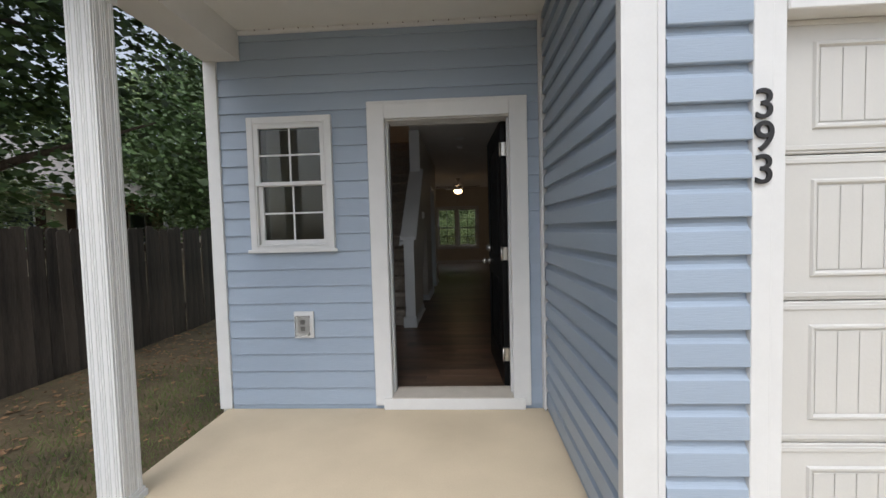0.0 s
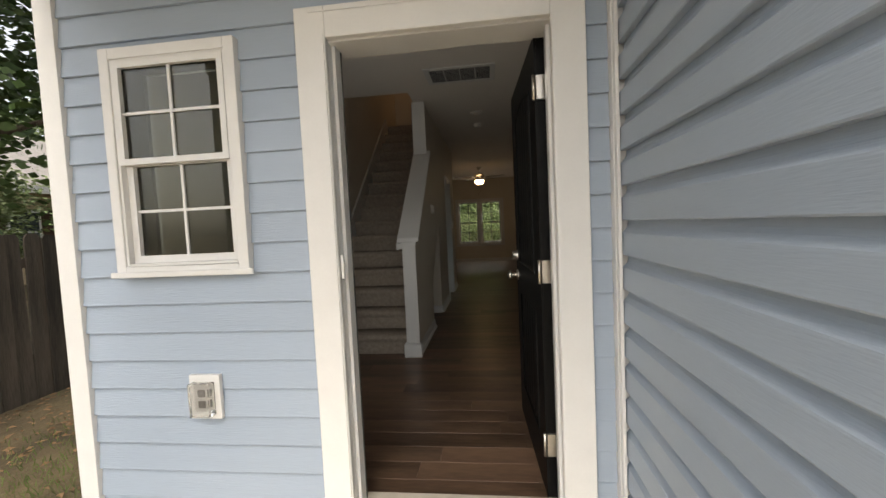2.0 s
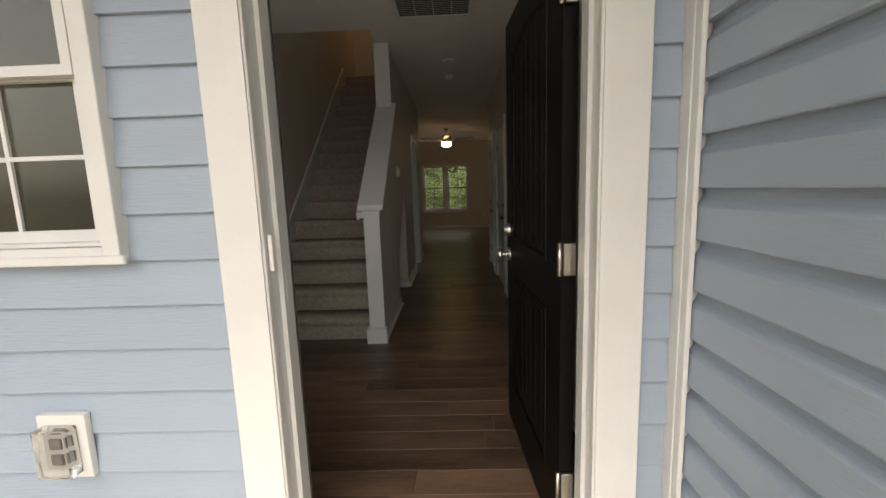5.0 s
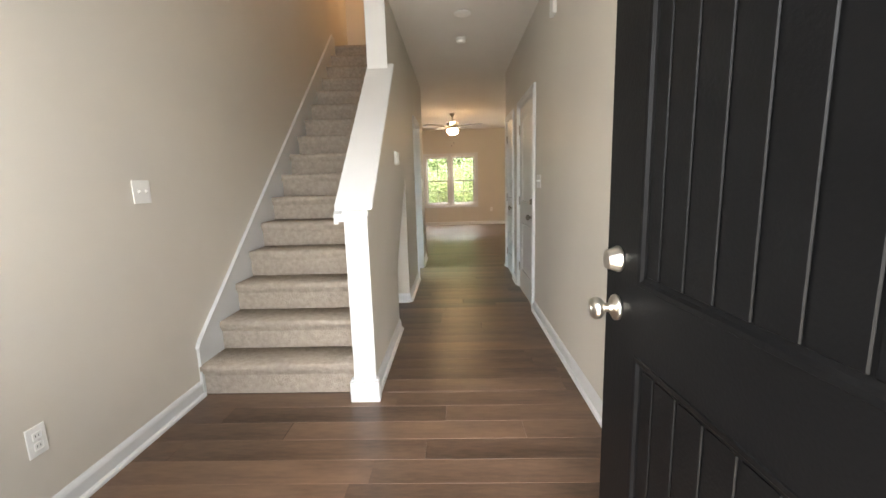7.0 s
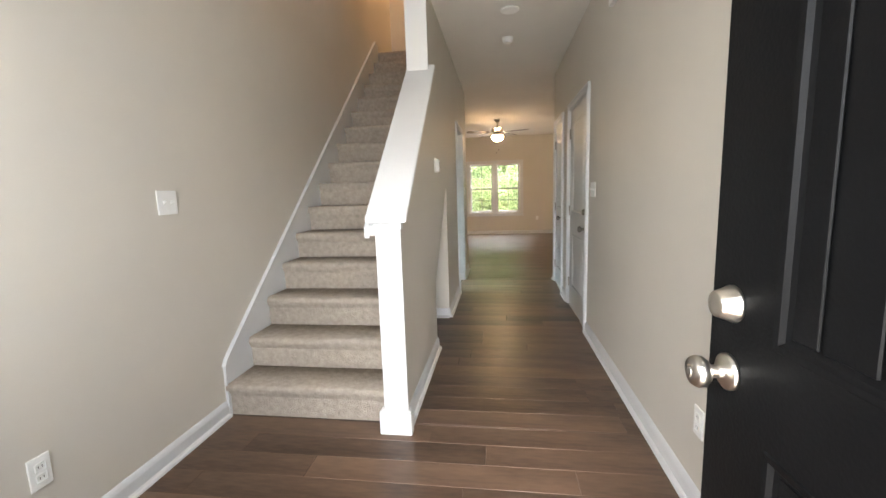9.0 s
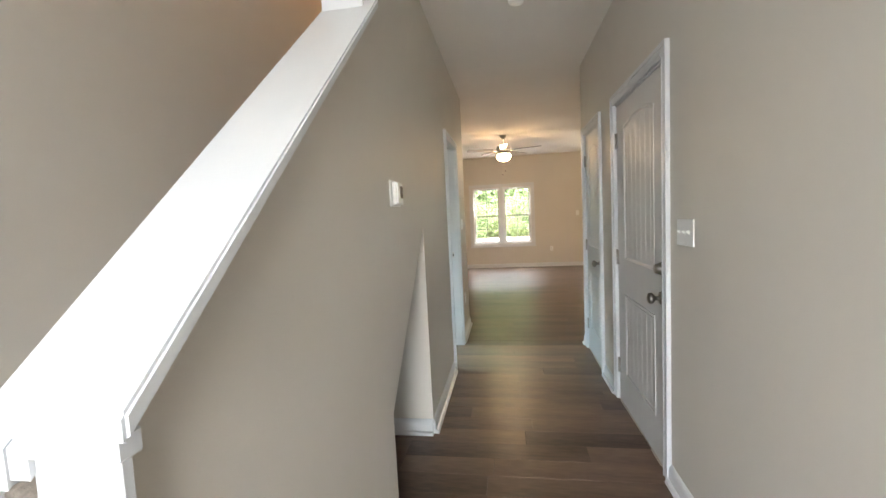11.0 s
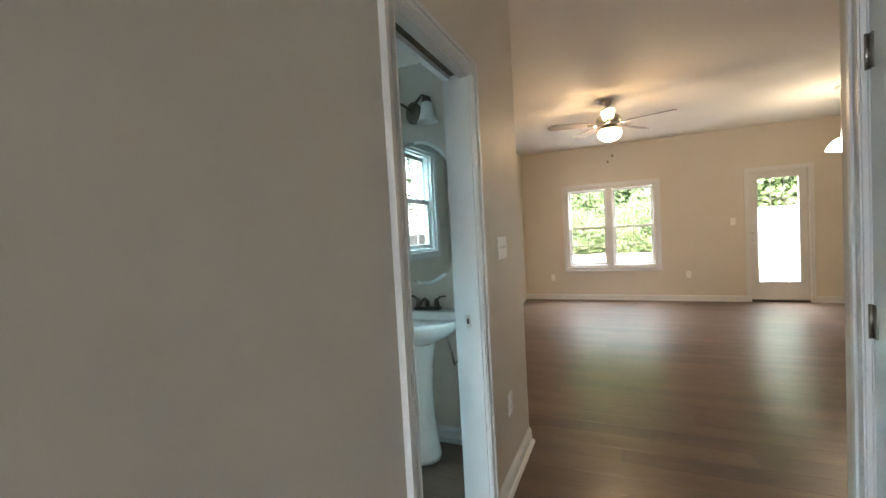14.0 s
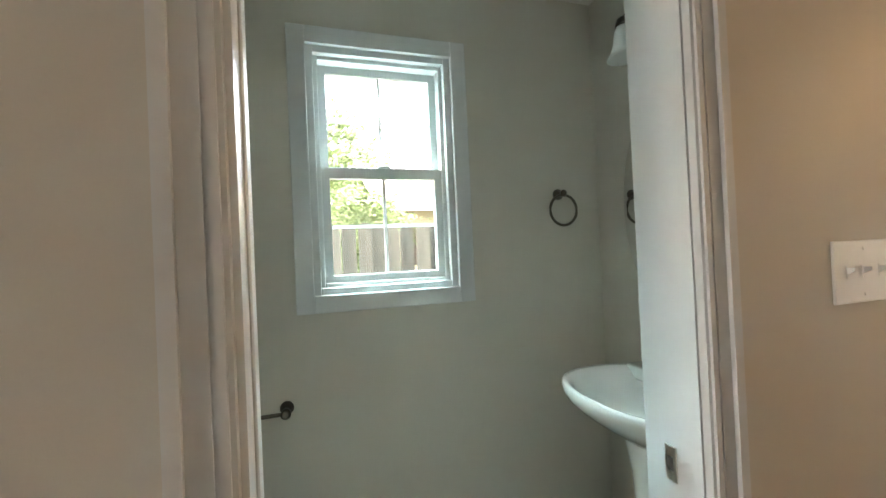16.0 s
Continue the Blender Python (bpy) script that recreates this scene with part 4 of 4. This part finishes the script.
def pendant():
    p = thing("dining_light", "lit glass ceiling light over the dining corner", "ceiling light", pose(2.22, 13.2, 2.74))
    part("canopy", lathe(bmesh.new(), [(0.06, 0.0), (0.055, -0.02), (0.015, -0.03)]), NICKEL, p)
    part("rod", tube(bmesh.new(), [(0, 0, -0.02), (0, 0, -0.57)], 0.008), NICKEL, p)
    part("shade", lathe(bmesh.new(), [(0.03, -0.57), (0.08, -0.60), (0.13, -0.67), (0.14, -0.70), (0.05, -0.72)]), DINING, p, "lit glass shade")


pendant()


# ---- powder room ----
def sink():
    s = thing("pedestal_sink", "white porcelain pedestal sink on the powder room floor", "sink", pose(-1.22, 9.535, 0.0) @ Matrix.Diagonal((1.02, 1.0, 1.022, 1)))
    n = 40
    bm = bmesh.new()
    def outline(f, z, inset=0.0):
        pts = []
        for k in range(n):
            a = 2 * math.pi * k / n
            e = 0.82
            x = math.copysign(abs(math.cos(a)) ** e, math.cos(a)) * (0.29 * f - inset)
            y = math.copysign(abs(math.sin(a)) ** e, math.sin(a)) * (0.235 * f - inset)
            pts.append(bm.verts.new((x, min(-0.245 + y, -0.001), z)))
        return pts
    rings = [outline(0.40, 0.695), outline(0.54, 0.718), outline(0.80, 0.758), outline(0.95, 0.793), outline(1.0, 0.82), outline(1.0, 0.837), outline(0.985, 0.845), outline(0.92, 0.842), outline(0.86, 0.825), outline(0.76, 0.775), outline(0.5, 0.742), outline(0.1, 0.735)]
    for a, b in zip(rings, rings[1:]):
        for k in range(n):
            bm.faces.new((a[k], a[(k + 1) % n], b[(k + 1) % n], b[k])).smooth = True
    bm.faces.new(rings[0])
    bm.faces.new(rings[-1])
    part("basin", bm, PORCELAIN, s)
    part("deck", box(-0.24, 0.24, -0.12, -0.002, 0.80, 0.852, 0.012, 3), PORCELAIN, s)
    part("pedestal", lathe(bmesh.new(), [(0.118, 0.0), (0.12, 0.03), (0.105, 0.10), (0.088, 0.25), (0.085, 0.42), (0.098, 0.58), (0.122, 0.71)], "z", (0, -0.22, 0), 32, 0.88, 0.85), PORCELAIN, s)
    fa = part("faucet", box(-0.085, 0.085, -0.085, -0.035, 0.852, 0.872, 0.008, 3), DARKMETAL, s, "bronze two-handle faucet")
    part("spout", tube(bmesh.new(), [(0, -0.06, 0.87), (0, -0.065, 0.905), (0, -0.10, 0.925), (0, -0.155, 0.915), (0, -0.165, 0.895)], [0.016, 0.014, 0.012, 0.011, 0.011], 12), DARKMETAL, fa)
    for dx in (-0.062, 0.062):
        sg = 1 if dx > 0 else -1
        bm = lathe(bmesh.new(), [(0.02, 0.872), (0.016, 0.895), (0.012, 0.92), (0.006, 0.925)], "z", (dx, -0.06, 0), 16)
        tube(bm, [(dx, -0.06, 0.915), (dx + sg * 0.03, -0.06, 0.935), (dx + sg * 0.065, -0.065, 0.938)], [0.008, 0.007, 0.005], 10)
        part("handle", bm, DARKMETAL, fa)
    part("water_supply", tube(bmesh.new(), [(0.16, -0.01, 0.52), (0.16, -0.06, 0.52), (0.15, -0.07, 0.60), (0.12, -0.08, 0.70)], 0.008, 8), CHROME, s, "chrome supply line")


sink()


def oval_mirror():
    m = thing("oval_mirror", "frameless oval wall mirror over the pedestal sink", "mirror", pose(-1.26, 9.538, 1.487))
    n = 64
    bm = bmesh.new()
    rings = []
    for f, y in ((1.0, 0.0), (1.0, -0.006), (0.93, -0.0115)):
        rings.append([bm.verts.new((0.305 * f * math.cos(2 * math.pi * k / n), y, 0.465 * (1 - (1 - f) * 0.65) * math.sin(2 * math.pi * k / n))) for k in range(n)])
    for a, b in zip(rings, rings[1:]):
        for k in range(n):
            bm.faces.new((a[k], a[(k + 1) % n], b[(k + 1) % n], b[k]))
    bm.faces.new(rings[-1])
    bm.faces.new(rings[0])
    part("glass", bm, MIRROR, m)


oval_mirror()


def vanity_light():
    v = thing("vanity_light", "two-bulb vanity light with frosted bell shades", "wall light", pose(-1.27, 9.539, 2.13))
    part("back_plate", lathe(bmesh.new(), [(0.055, 0.0), (0.055, -0.012), (0.035, -0.02), (0.012, -0.024)], "y", (0, 0, 0), 24, 1.0, 1.3), DARKMETAL, v)
    for s in (-1, 1):
        part("arm", tube(bmesh.new(), [(0, -0.02, 0.0), (s * 0.05, -0.06, 0.05), (s * 0.11, -0.10, 0.07), (s * 0.14, -0.105, 0.055)], 0.008, 10), DARKMETAL, v)
        part("holder", lathe(bmesh.new(), [(0.008, 0.06), (0.024, 0.05), (0.03, 0.03), (0.03, 0.02)], "z", (s * 0.14, -0.105, 0), 18), DARKMETAL, v)
        bm = bmesh.new()
        prof = [(0.026, 0.022), (0.035, 0.0), (0.040, -0.04), (0.05, -0.075), (0.066, -0.10), (0.063, -0.099), (0.046, -0.07), (0.036, -0.04), (0.031, 0.0), (0.024, 0.018)]
        lathe(bm, prof, "z", (s * 0.14, -0.105, 0), 24)
        part("shade", bm, mat("frosted_shade", (0.75, 0.76, 0.74), 0.35, 0.03, 10.0), v, "white frosted glass bell shade")


vanity_light()
tr = thing("towel_ring", "bronze towel ring on the powder room wall", "towel ring", pose(OUT, 9.325, 1.562, 0, 0, WEST))
part("mount", lathe(bmesh.new(), [(0.024, 0.0), (0.024, -0.008), (0.012, -0.014), (0.011, -0.045), (0.016, -0.05), (0.008, -0.056)], "y", (0, 0, 0), 20), DARKMETAL, tr)
part("ring", tube(bmesh.new(), [(0.066 * math.sin(2 * math.pi * k / 40), -0.042, -0.073 + 0.066 * math.cos(2 * math.pi * k / 40)) for k in range(41)], 0.006, 8), DARKMETAL, tr)
tp = thing("paper_holder", "bronze toilet paper holder on the powder room wall", "paper holder", pose(OUT, 8.10, 0.80, 0, 0, WEST))
for dx in (-0.07, 0.07):
    part("post", lathe(bmesh.new(), [(0.024, 0.0), (0.024, -0.008), (0.012, -0.014), (0.011, -0.05), (0.017, -0.056), (0.017, -0.075), (0.009, -0.08)], "y", (dx, 0, 0), 20), DARKMETAL, tp)
part("bar", tube(bmesh.new(), [(-0.07, -0.065, 0), (0.07, -0.065, 0)], 0.007, 10), DARKMETAL, tp)


# ---- outside: fence, yard, trees, neighbour ----
def picket_mesh(w, h):
    bm = bmesh.new()
    prism(bm, [(0, 0), (w, 0), (w, h - 0.035), (w - 0.03, h), (0.03, h), (0, h - 0.035)], "x", -0.01, 0.01)
    me = bpy.data.meshes.new("picket")
    bmesh.ops.recalc_face_normals(bm, faces=bm.faces)
    bm.to_mesh(me)
    bm.free()
    me.materials.append(FENCEWOOD)
    return me


def fence(x, y0, y1, along="y"):
    f = thing("fence", "weathered grey-brown dog-ear wooden privacy fence", "fence")
    rnd = random.Random(5)
    kinds = [picket_mesh(0.136, 1.62 + 0.02 * i) for i in range(3)]
    n = int((y1 - y0) / 0.143)
    for i in range(n):
        y = y0 + i * 0.143
        ob = new("picket", rnd.choice(kinds))
        rise = 0.27 * max(0, min(1, (y - 6.6) / 1.8)) if along == "y" else 0.25
        if along == "y":
            ob.matrix_world = pose(x + rnd.uniform(-0.012, 0.012), y, -0.285 + rise + rnd.uniform(-0.012, 0.012), rnd.uniform(-1.0, 1.0), 0, 0)
        else:
            ob.matrix_world = pose(y, x + rnd.uniform(-0.01, 0.01), -0.285 + rise + rnd.uniform(-0.012, 0.012), 0, 0, -90)
        ob.parent = f
    if along == "y":
        for z in (0.15, 1.05):
            part("rail", box(x - 0.055, x - 0.012, y0, y1, z, z + 0.085), FENCEWOOD, f)
        for k in range(int((y1 - y0) / 2.4) + 1):
            part("post", box(x - 0.15, x - 0.06, y0 + k * 2.4, y0 + k * 2.4 + 0.09, -0.3, 1.35), FENCEWOOD, f)
    return f


fence(-4.2, 1.4, 25.0)


def vinyl_fence(x0, x1, y):
    f = thing("vinyl_fence", "pale vinyl privacy fence behind the back patio", "fence")
    n = int((x1 - x0) / 1.8)
    for i in range(n + 1):
        x = x0 + i * 1.8
        bm = box(x - 0.06, x + 0.06, y - 0.06, y + 0.06, -0.2, 1.62, 0.005)
        bx(bm, x - 0.075, x + 0.075, y - 0.075, y + 0.075, 1.6205, 1.65, 0.006)
        part("post", bm, VINYL, f)
        if i < n:
            part("rail", box(x + 0.061, x + 1.739, y - 0.025, y + 0.025, 1.45, 1.58), VINYL, f)
            part("rail", box(x + 0.061, x + 1.739, y - 0.025, y + 0.025, -0.1, 0.03), VINYL, f)
            for k in range(10):
                a = x + 0.065 + k * 0.167
                part("board", box(a, a + 0.162, y - 0.012, y + 0.012, 0.031, 1.449, 0.002), VINYL, f)


vinyl_fence(2.5, 11.5, 21.0)


def scatter(name, material, label, count, x0, x1, y0, y1, size, tall, seed, density=None):
    rng = np.random.default_rng(seed)
    verts, faces = [], []
    for i in range(count):
        x, y = rng.uniform(x0, x1), rng.uniform(y0, y1)
        if density and rng.random() > density(x, y):
            continue
        z = ground_z(x, y)
        a = rng.uniform(0, 6.28)
        s = size * rng.uniform(0.6, 1.4)
        k = len(verts)
        if tall:
            h, lean = tall * rng.uniform(0.5, 1.3), rng.uniform(-0.6, 0.6)
            verts += [(x - s * math.cos(a), y - s * math.sin(a), z - 0.005), (x + s * math.cos(a), y + s * math.sin(a), z - 0.005), (x + lean * h, y + lean * h * 0.7, z + h)]
            faces.append((k, k + 1, k + 2))
        else:
            c, d = math.cos(a) * s, math.sin(a) * s
            t1, t2 = rng.uniform(0.002, 0.02), rng.uniform(0.002, 0.02)
            verts += [(x - c, y - d, z + 0.012), (x + d * 0.5, y - c * 0.5, z + t1 + 0.006), (x + c, y + d, z + 0.012), (x - d * 0.5, y + c * 0.5, z + t2 + 0.006)]
            faces.append((k, k + 1, k + 2, k + 3))
    me = bpy.data.meshes.new(name)
    me.from_pydata(verts, [], faces)
    me.materials.append(material)
    return tagged(new(name, me), label, "grass" if tall else "leaves", kind="stuff")


scatter("grass", GRASS, "short patchy green grass beside the porch", 26000, -4.1, -1.85, 0.3, 8.0, 0.004, 0.05, 3, lambda x, y: max(0.05, min(1, (x + 3.7) / 1.3)) * (1.0 if y < 4.2 else 0.25))
scatter("leaf_litter", LITTER, "dry brown fallen leaves on the ground", 3600, -4.15, -1.85, 0.3, 11.0, 0.028, 0, 4, lambda x, y: 0.25 if x > -3.0 and y < 4.0 else 0.95)
scatter("porch_leaf", LITTER, "few dry leaves at the porch edge", 26, -2.0, -1.82, 1.9, 3.0, 0.02, 0, 8)


def crown_mesh(name, seed, clumps, leaves, leaf, material, spread=(1, 1, 1), hollow=0.35):
    """A crown of small leaves in clumps round uneven limbs, about one metre in half-width, centred on the origin."""
    rng = np.random.default_rng(seed)
    verts, faces = [], []
    for c in range(clumps):
        d = rng.normal(size=3)
        d /= np.linalg.norm(d)
        r = rng.uniform(hollow, 1.0) ** 0.7
        centre = d * r * np.array(spread)
        size = rng.uniform(0.10, 0.26)
        for i in range(leaves):
            p = centre + rng.normal(size=3) * size * np.array((1, 1, 0.6))
            n = rng.normal(size=3)
            n /= np.linalg.norm(n)
            u = np.cross(n, (0.3, 0.2, 1))
            u /= np.linalg.norm(u)
            v = np.cross(n, u)
            s = leaf * rng.uniform(0.6, 1.4)
            k = len(verts)
            verts += [tuple(p - u * s), tuple(p + v * s * 0.5), tuple(p + u * s), tuple(p - v * s * 0.5)]
            faces.append((k, k + 1, k + 2, k + 3))
    me = bpy.data.meshes.new(name)
    me.from_pydata(verts, [], faces)
    me.materials.append(material)
    return me


CROWNS = [crown_mesh("crown", 11, 150, 170, 0.028, LEAF), crown_mesh("crown", 12, 110, 150, 0.032, LEAF2), crown_mesh("crown", 14, 240, 170, 0.021, LEAF)]


def tree(x, y, r, base, height, which, label, trunk_r=0.16, flat=1.0, seed=0):
    t = thing("tree", label, "tree", pose(x, y, ground_z(x, y)), "trees round the house")
    rnd = random.Random(seed)
    mid = base + (height - base) / 2
    bm = tube(bmesh.new(), [(0, 0, -0.1), (0.05, 0.02, mid * 0.35), (-0.04, 0.06, mid * 0.75), (0.03, 0, mid), (0, 0, height * 0.85)], [trunk_r * 1.3, trunk_r, trunk_r * 0.8, trunk_r * 0.6, trunk_r * 0.2], 10)
    for k in range(9):
        a = rnd.uniform(0, 6.28)
        z = rnd.uniform(base * 0.8, mid * 1.2)
        q = r * rnd.uniform(0.5, 0.9)
        tube(bm, [(0, 0, z), (math.cos(a) * q * 0.45, math.sin(a) * q * 0.45, z + 0.25 * q), (math.cos(a) * q, math.sin(a) * q, z + 0.5 * q + rnd.uniform(-0.3, 0.3))], [trunk_r * 0.4, trunk_r * 0.25, trunk_r * 0.06], 6)
    part("trunk", bm, BARK, t)
    c = new("crown", CROWNS[which])
    c.parent = t
    c.matrix_local = Matrix.LocRotScale((0, 0, mid), Euler((0, 0, rnd.uniform(0, 6.28))), (r, r, (height - base) / 2 * flat))
    return t


tree(-6.7, 4.2, 3.3, 2.0, 9.2, 2, "large dark leafy tree overhanging the fence", 0.22, seed=1)
tree(-9.6, 16.4, 3.4, 0.6, 8.6, 0, "leafy green tree behind the fence", 0.15, seed=2)
tree(-8.6, 4.1, 2.0, 1.0, 7.0, 2, "dark leafy tree behind the fence", 0.14, seed=6)
tree(-14.5, 20.5, 3.8, 0.3, 10.0, 1, "light green leafy tree beyond the fence", 0.16, seed=9)
tree(-9.4, 1.6, 3.8, 2.2, 10.0, 2, "tall dark leafy tree beside the yard", 0.2, seed=3)
tree(-7.4, 19.5, 2.4, 0.1, 5.6, 1, "light green leafy tree behind the fence", 0.12, seed=4)
tree(-9.0, 22.0, 3.6, 0.5, 9.5, 0, "leafy green tree in the back yard", 0.14, seed=5)
for i, (x, y, r, b, h, w) in enumerate([(-4.6, 27.5, 3.0, 1.2, 8.0, 1), (-2.2, 26.0, 1.9, 0.9, 6.5, 1), (-0.6, 30.0, 2.8, 0.6, 8.5, 1), (0.9, 25.5, 1.3, -0.3, 2.2, 1), (-1.9, 25.0, 1.2, -0.2, 2.0, 1), (-0.4, 25.4, 1.2, -0.2, 2.1, 1), (2.4, 26.5, 1.9, -0.2, 4.2, 1), (1.4, 29.0, 2.8, 1.4, 8.5, 1), (4.4, 27.5, 2.8, 0.6, 6.8, 1), (7.4, 28.5, 3.4, 0.4, 8.0, 1), (-3.4, 33.0, 4.4, 0.2, 10.5, 1), (0.4, 34.0, 4.4, 0.0, 11.0, 1), (4.4, 34.0, 4.6, 0.0, 11.0, 1), (-8.5, 31.0, 4.2, 0.5, 9.5, 0), (10.5, 31.0, 4.0, 0.2, 9.0, 1), (-3.6, 37.0, 3.0, -0.6, 4.0, 1), (1.8, 38.0, 3.4, -0.6, 4.0, 1)]):
    tree(x, y, r, b, h, w, "bright green leafy tree at the back of the yard", 0.13, seed=20 + i)
for i, (x, y, r, b, h) in enumerate([(-13.0, 9.2, 1.9, 0.2, 3.6), (-19.0, 9.2, 3.2, 1.6, 8.2), (-25, 10.5, 4.0, 0.6, 7.4), (-23, 6.0, 3.6, 0.4, 6.8), (-26.5, 24.0, 4.5, 0.8, 10)]):
    tree(x, y, r, b, h, 1, "light green leafy tree near the neighbouring house", 0.15, seed=40 + i)


def neighbour():
    h = thing("neighbour_house", "beige sided neighbouring house with grey gable roof", "house", pose(-17.5, 14.2, -0.25, 0, 0, 4))
    part("wall", box(-4.5, 3.0, -3.6, 5.0, 0, 3.3), BEIGE, h)
    bm = bmesh.new()
    for k in range(24):
        z = 0.05 + k * 0.135
        for face in ("x", "y"):
            if face == "x":
                prism(bm, [(3.0, z), (3.014, z), (3.003, z + 0.13), (3.0, z + 0.13)], "y", -3.6, 5.0)
            else:
                prism(bm, [(-3.6, z), (-3.614, z), (-3.603, z + 0.13), (-3.6, z + 0.13)], "x", -4.5, 3.0)
    part("siding", bm, BEIGE, h)
    part("roof", prism(bmesh.new(), [(3.6, 3.15), (-0.75, 5.6), (-5.1, 3.15), (-5.1, 3.3), (-0.75, 5.8), (3.6, 3.3)], "y", -4.1, 5.5), ROOFING, h)
    part("gable", prism(bmesh.new(), [(3.0, 3.3), (-0.75, 5.45), (-4.5, 3.3)], "y", -3.6, 5.0), BEIGE, h)
    part("fascia", box(3.58, 3.64, -4.1, 5.5, 3.08, 3.30), VINYL, h)
    part("corner_board", box(2.93, 3.03, -3.66, -3.5, 0, 3.2), VINYL, h)
    for y in (-2.0, 0.6, 3.2):
        w = part("window", box(3.0, 3.05, y - 0.5, y + 0.5, 1.2, 2.6), VINYL, h)
        part("pane", box(3.045, 3.06, y - 0.42, y + 0.42, 1.28, 1.88), DARKGLASS, w)
        part("pane", box(3.045, 3.06, y - 0.42, y + 0.42, 1.93, 2.52), DARKGLASS, w)
        for s in (-1, 1):
            part("shutter", box(3.016, 3.05, y + s * 0.72 - 0.17, y + s * 0.72 + 0.17, 1.2, 2.6), SHUTTER, w)
    w = part("window", box(0.2, 1.2, -3.66, -3.6, 1.2, 2.6), VINYL, h)
    part("pane", box(0.28, 1.12, -3.675, -3.655, 1.28, 2.52), DARKGLASS, w)
    for x in (-0.03, 1.43):
        part("shutter", box(x - 0.17, x + 0.17, -3.66, -3.615, 1.2, 2.6), SHUTTER, w)


neighbour()
structure("patio", box(1.0, 4.4, 15.12, 18.2, -0.22, -0.04, 0.01), CONCRETE, "pale concrete patio behind the back door")

# ---- floor planks ----
def plank_rows(x0, x1, y0, y1, seed):
    rnd = random.Random(seed)
    out = []
    w, ln = 0.152, 1.22
    n = int(math.ceil((y1 - y0) / w))
    for i in range(n):
        a, b = y0 + i * w, min(y1, y0 + (i + 1) * w)
        x = x0 - rnd.uniform(0, ln)
        while x < x1:
            p, q = max(x, x0), min(x + ln, x1)
            if q - p > 0.03:
                out.append((p, q, a, b))
            x += ln
    return out


floor = thing("floor", "dark brown wood-look vinyl plank floor", "floor", kind="structure")
rows = plank_rows(OUT, R, 3.05, 5.19, 1) + plank_rows(-0.78, R, 5.19, 9.0, 2)
cache = {}
for p, q, a, b in rows:
    key = (round(q - p, 2), round(b - a, 3))
    if key not in cache:
        bm = bmesh.new()
        lx, ly = key
        top = [(0.0009, 0.0009), (lx - 0.0009, 0.0009), (lx - 0.0009, ly - 0.0009), (0.0009, ly - 0.0009)]
        foot = [(0.0003, 0.0003), (lx - 0.0003, 0.0003), (lx - 0.0003, ly - 0.0003), (0.0003, ly - 0.0003)]
        hi, lo = [bm.verts.new((u, v, 0)) for u, v in top], [bm.verts.new((u, v, -0.0009)) for u, v in foot]
        bm.faces.new(hi)
        for i in range(4):
            bm.faces.new((lo[i], lo[(i + 1) % 4], hi[(i + 1) % 4], hi[i]))
        me = bpy.data.meshes.new("plank")
        bm.to_mesh(me)
        bm.free()
        me.materials.append(PLANK)
        cache[key] = me
    ob = new("plank", cache[key])
    ob.location = (p, a, 0)
    ob.parent = floor
verts, faces = [], []
for p, q, a, b in plank_rows(-1.80, 4.1, 9.0, 14.97, 3) + plank_rows(OUT, -0.78, 6.28, 9.0, 4):
    k = len(verts)
    verts += [(p + 0.0003, a + 0.0003, -0.0009), (q - 0.0003, a + 0.0003, -0.0009), (q - 0.0003, b - 0.0003, -0.0009), (p + 0.0003, b - 0.0003, -0.0009)]
    verts += [(p + 0.0009, a + 0.0009, 0), (q - 0.0009, a + 0.0009, 0), (q - 0.0009, b - 0.0009, 0), (p + 0.0009, b - 0.0009, 0)]
    faces += [(k + 4, k + 5, k + 6, k + 7)] + [(k + i, k + (i + 1) % 4, k + 4 + (i + 1) % 4, k + 4 + i) for i in range(4)]
me = bpy.data.meshes.new("far_planks")
me.from_pydata(verts, [], faces)
me.materials.append(PLANKS)
far = new("far_planks", me)
far.parent = floor
tagged(far, kind="stuff")
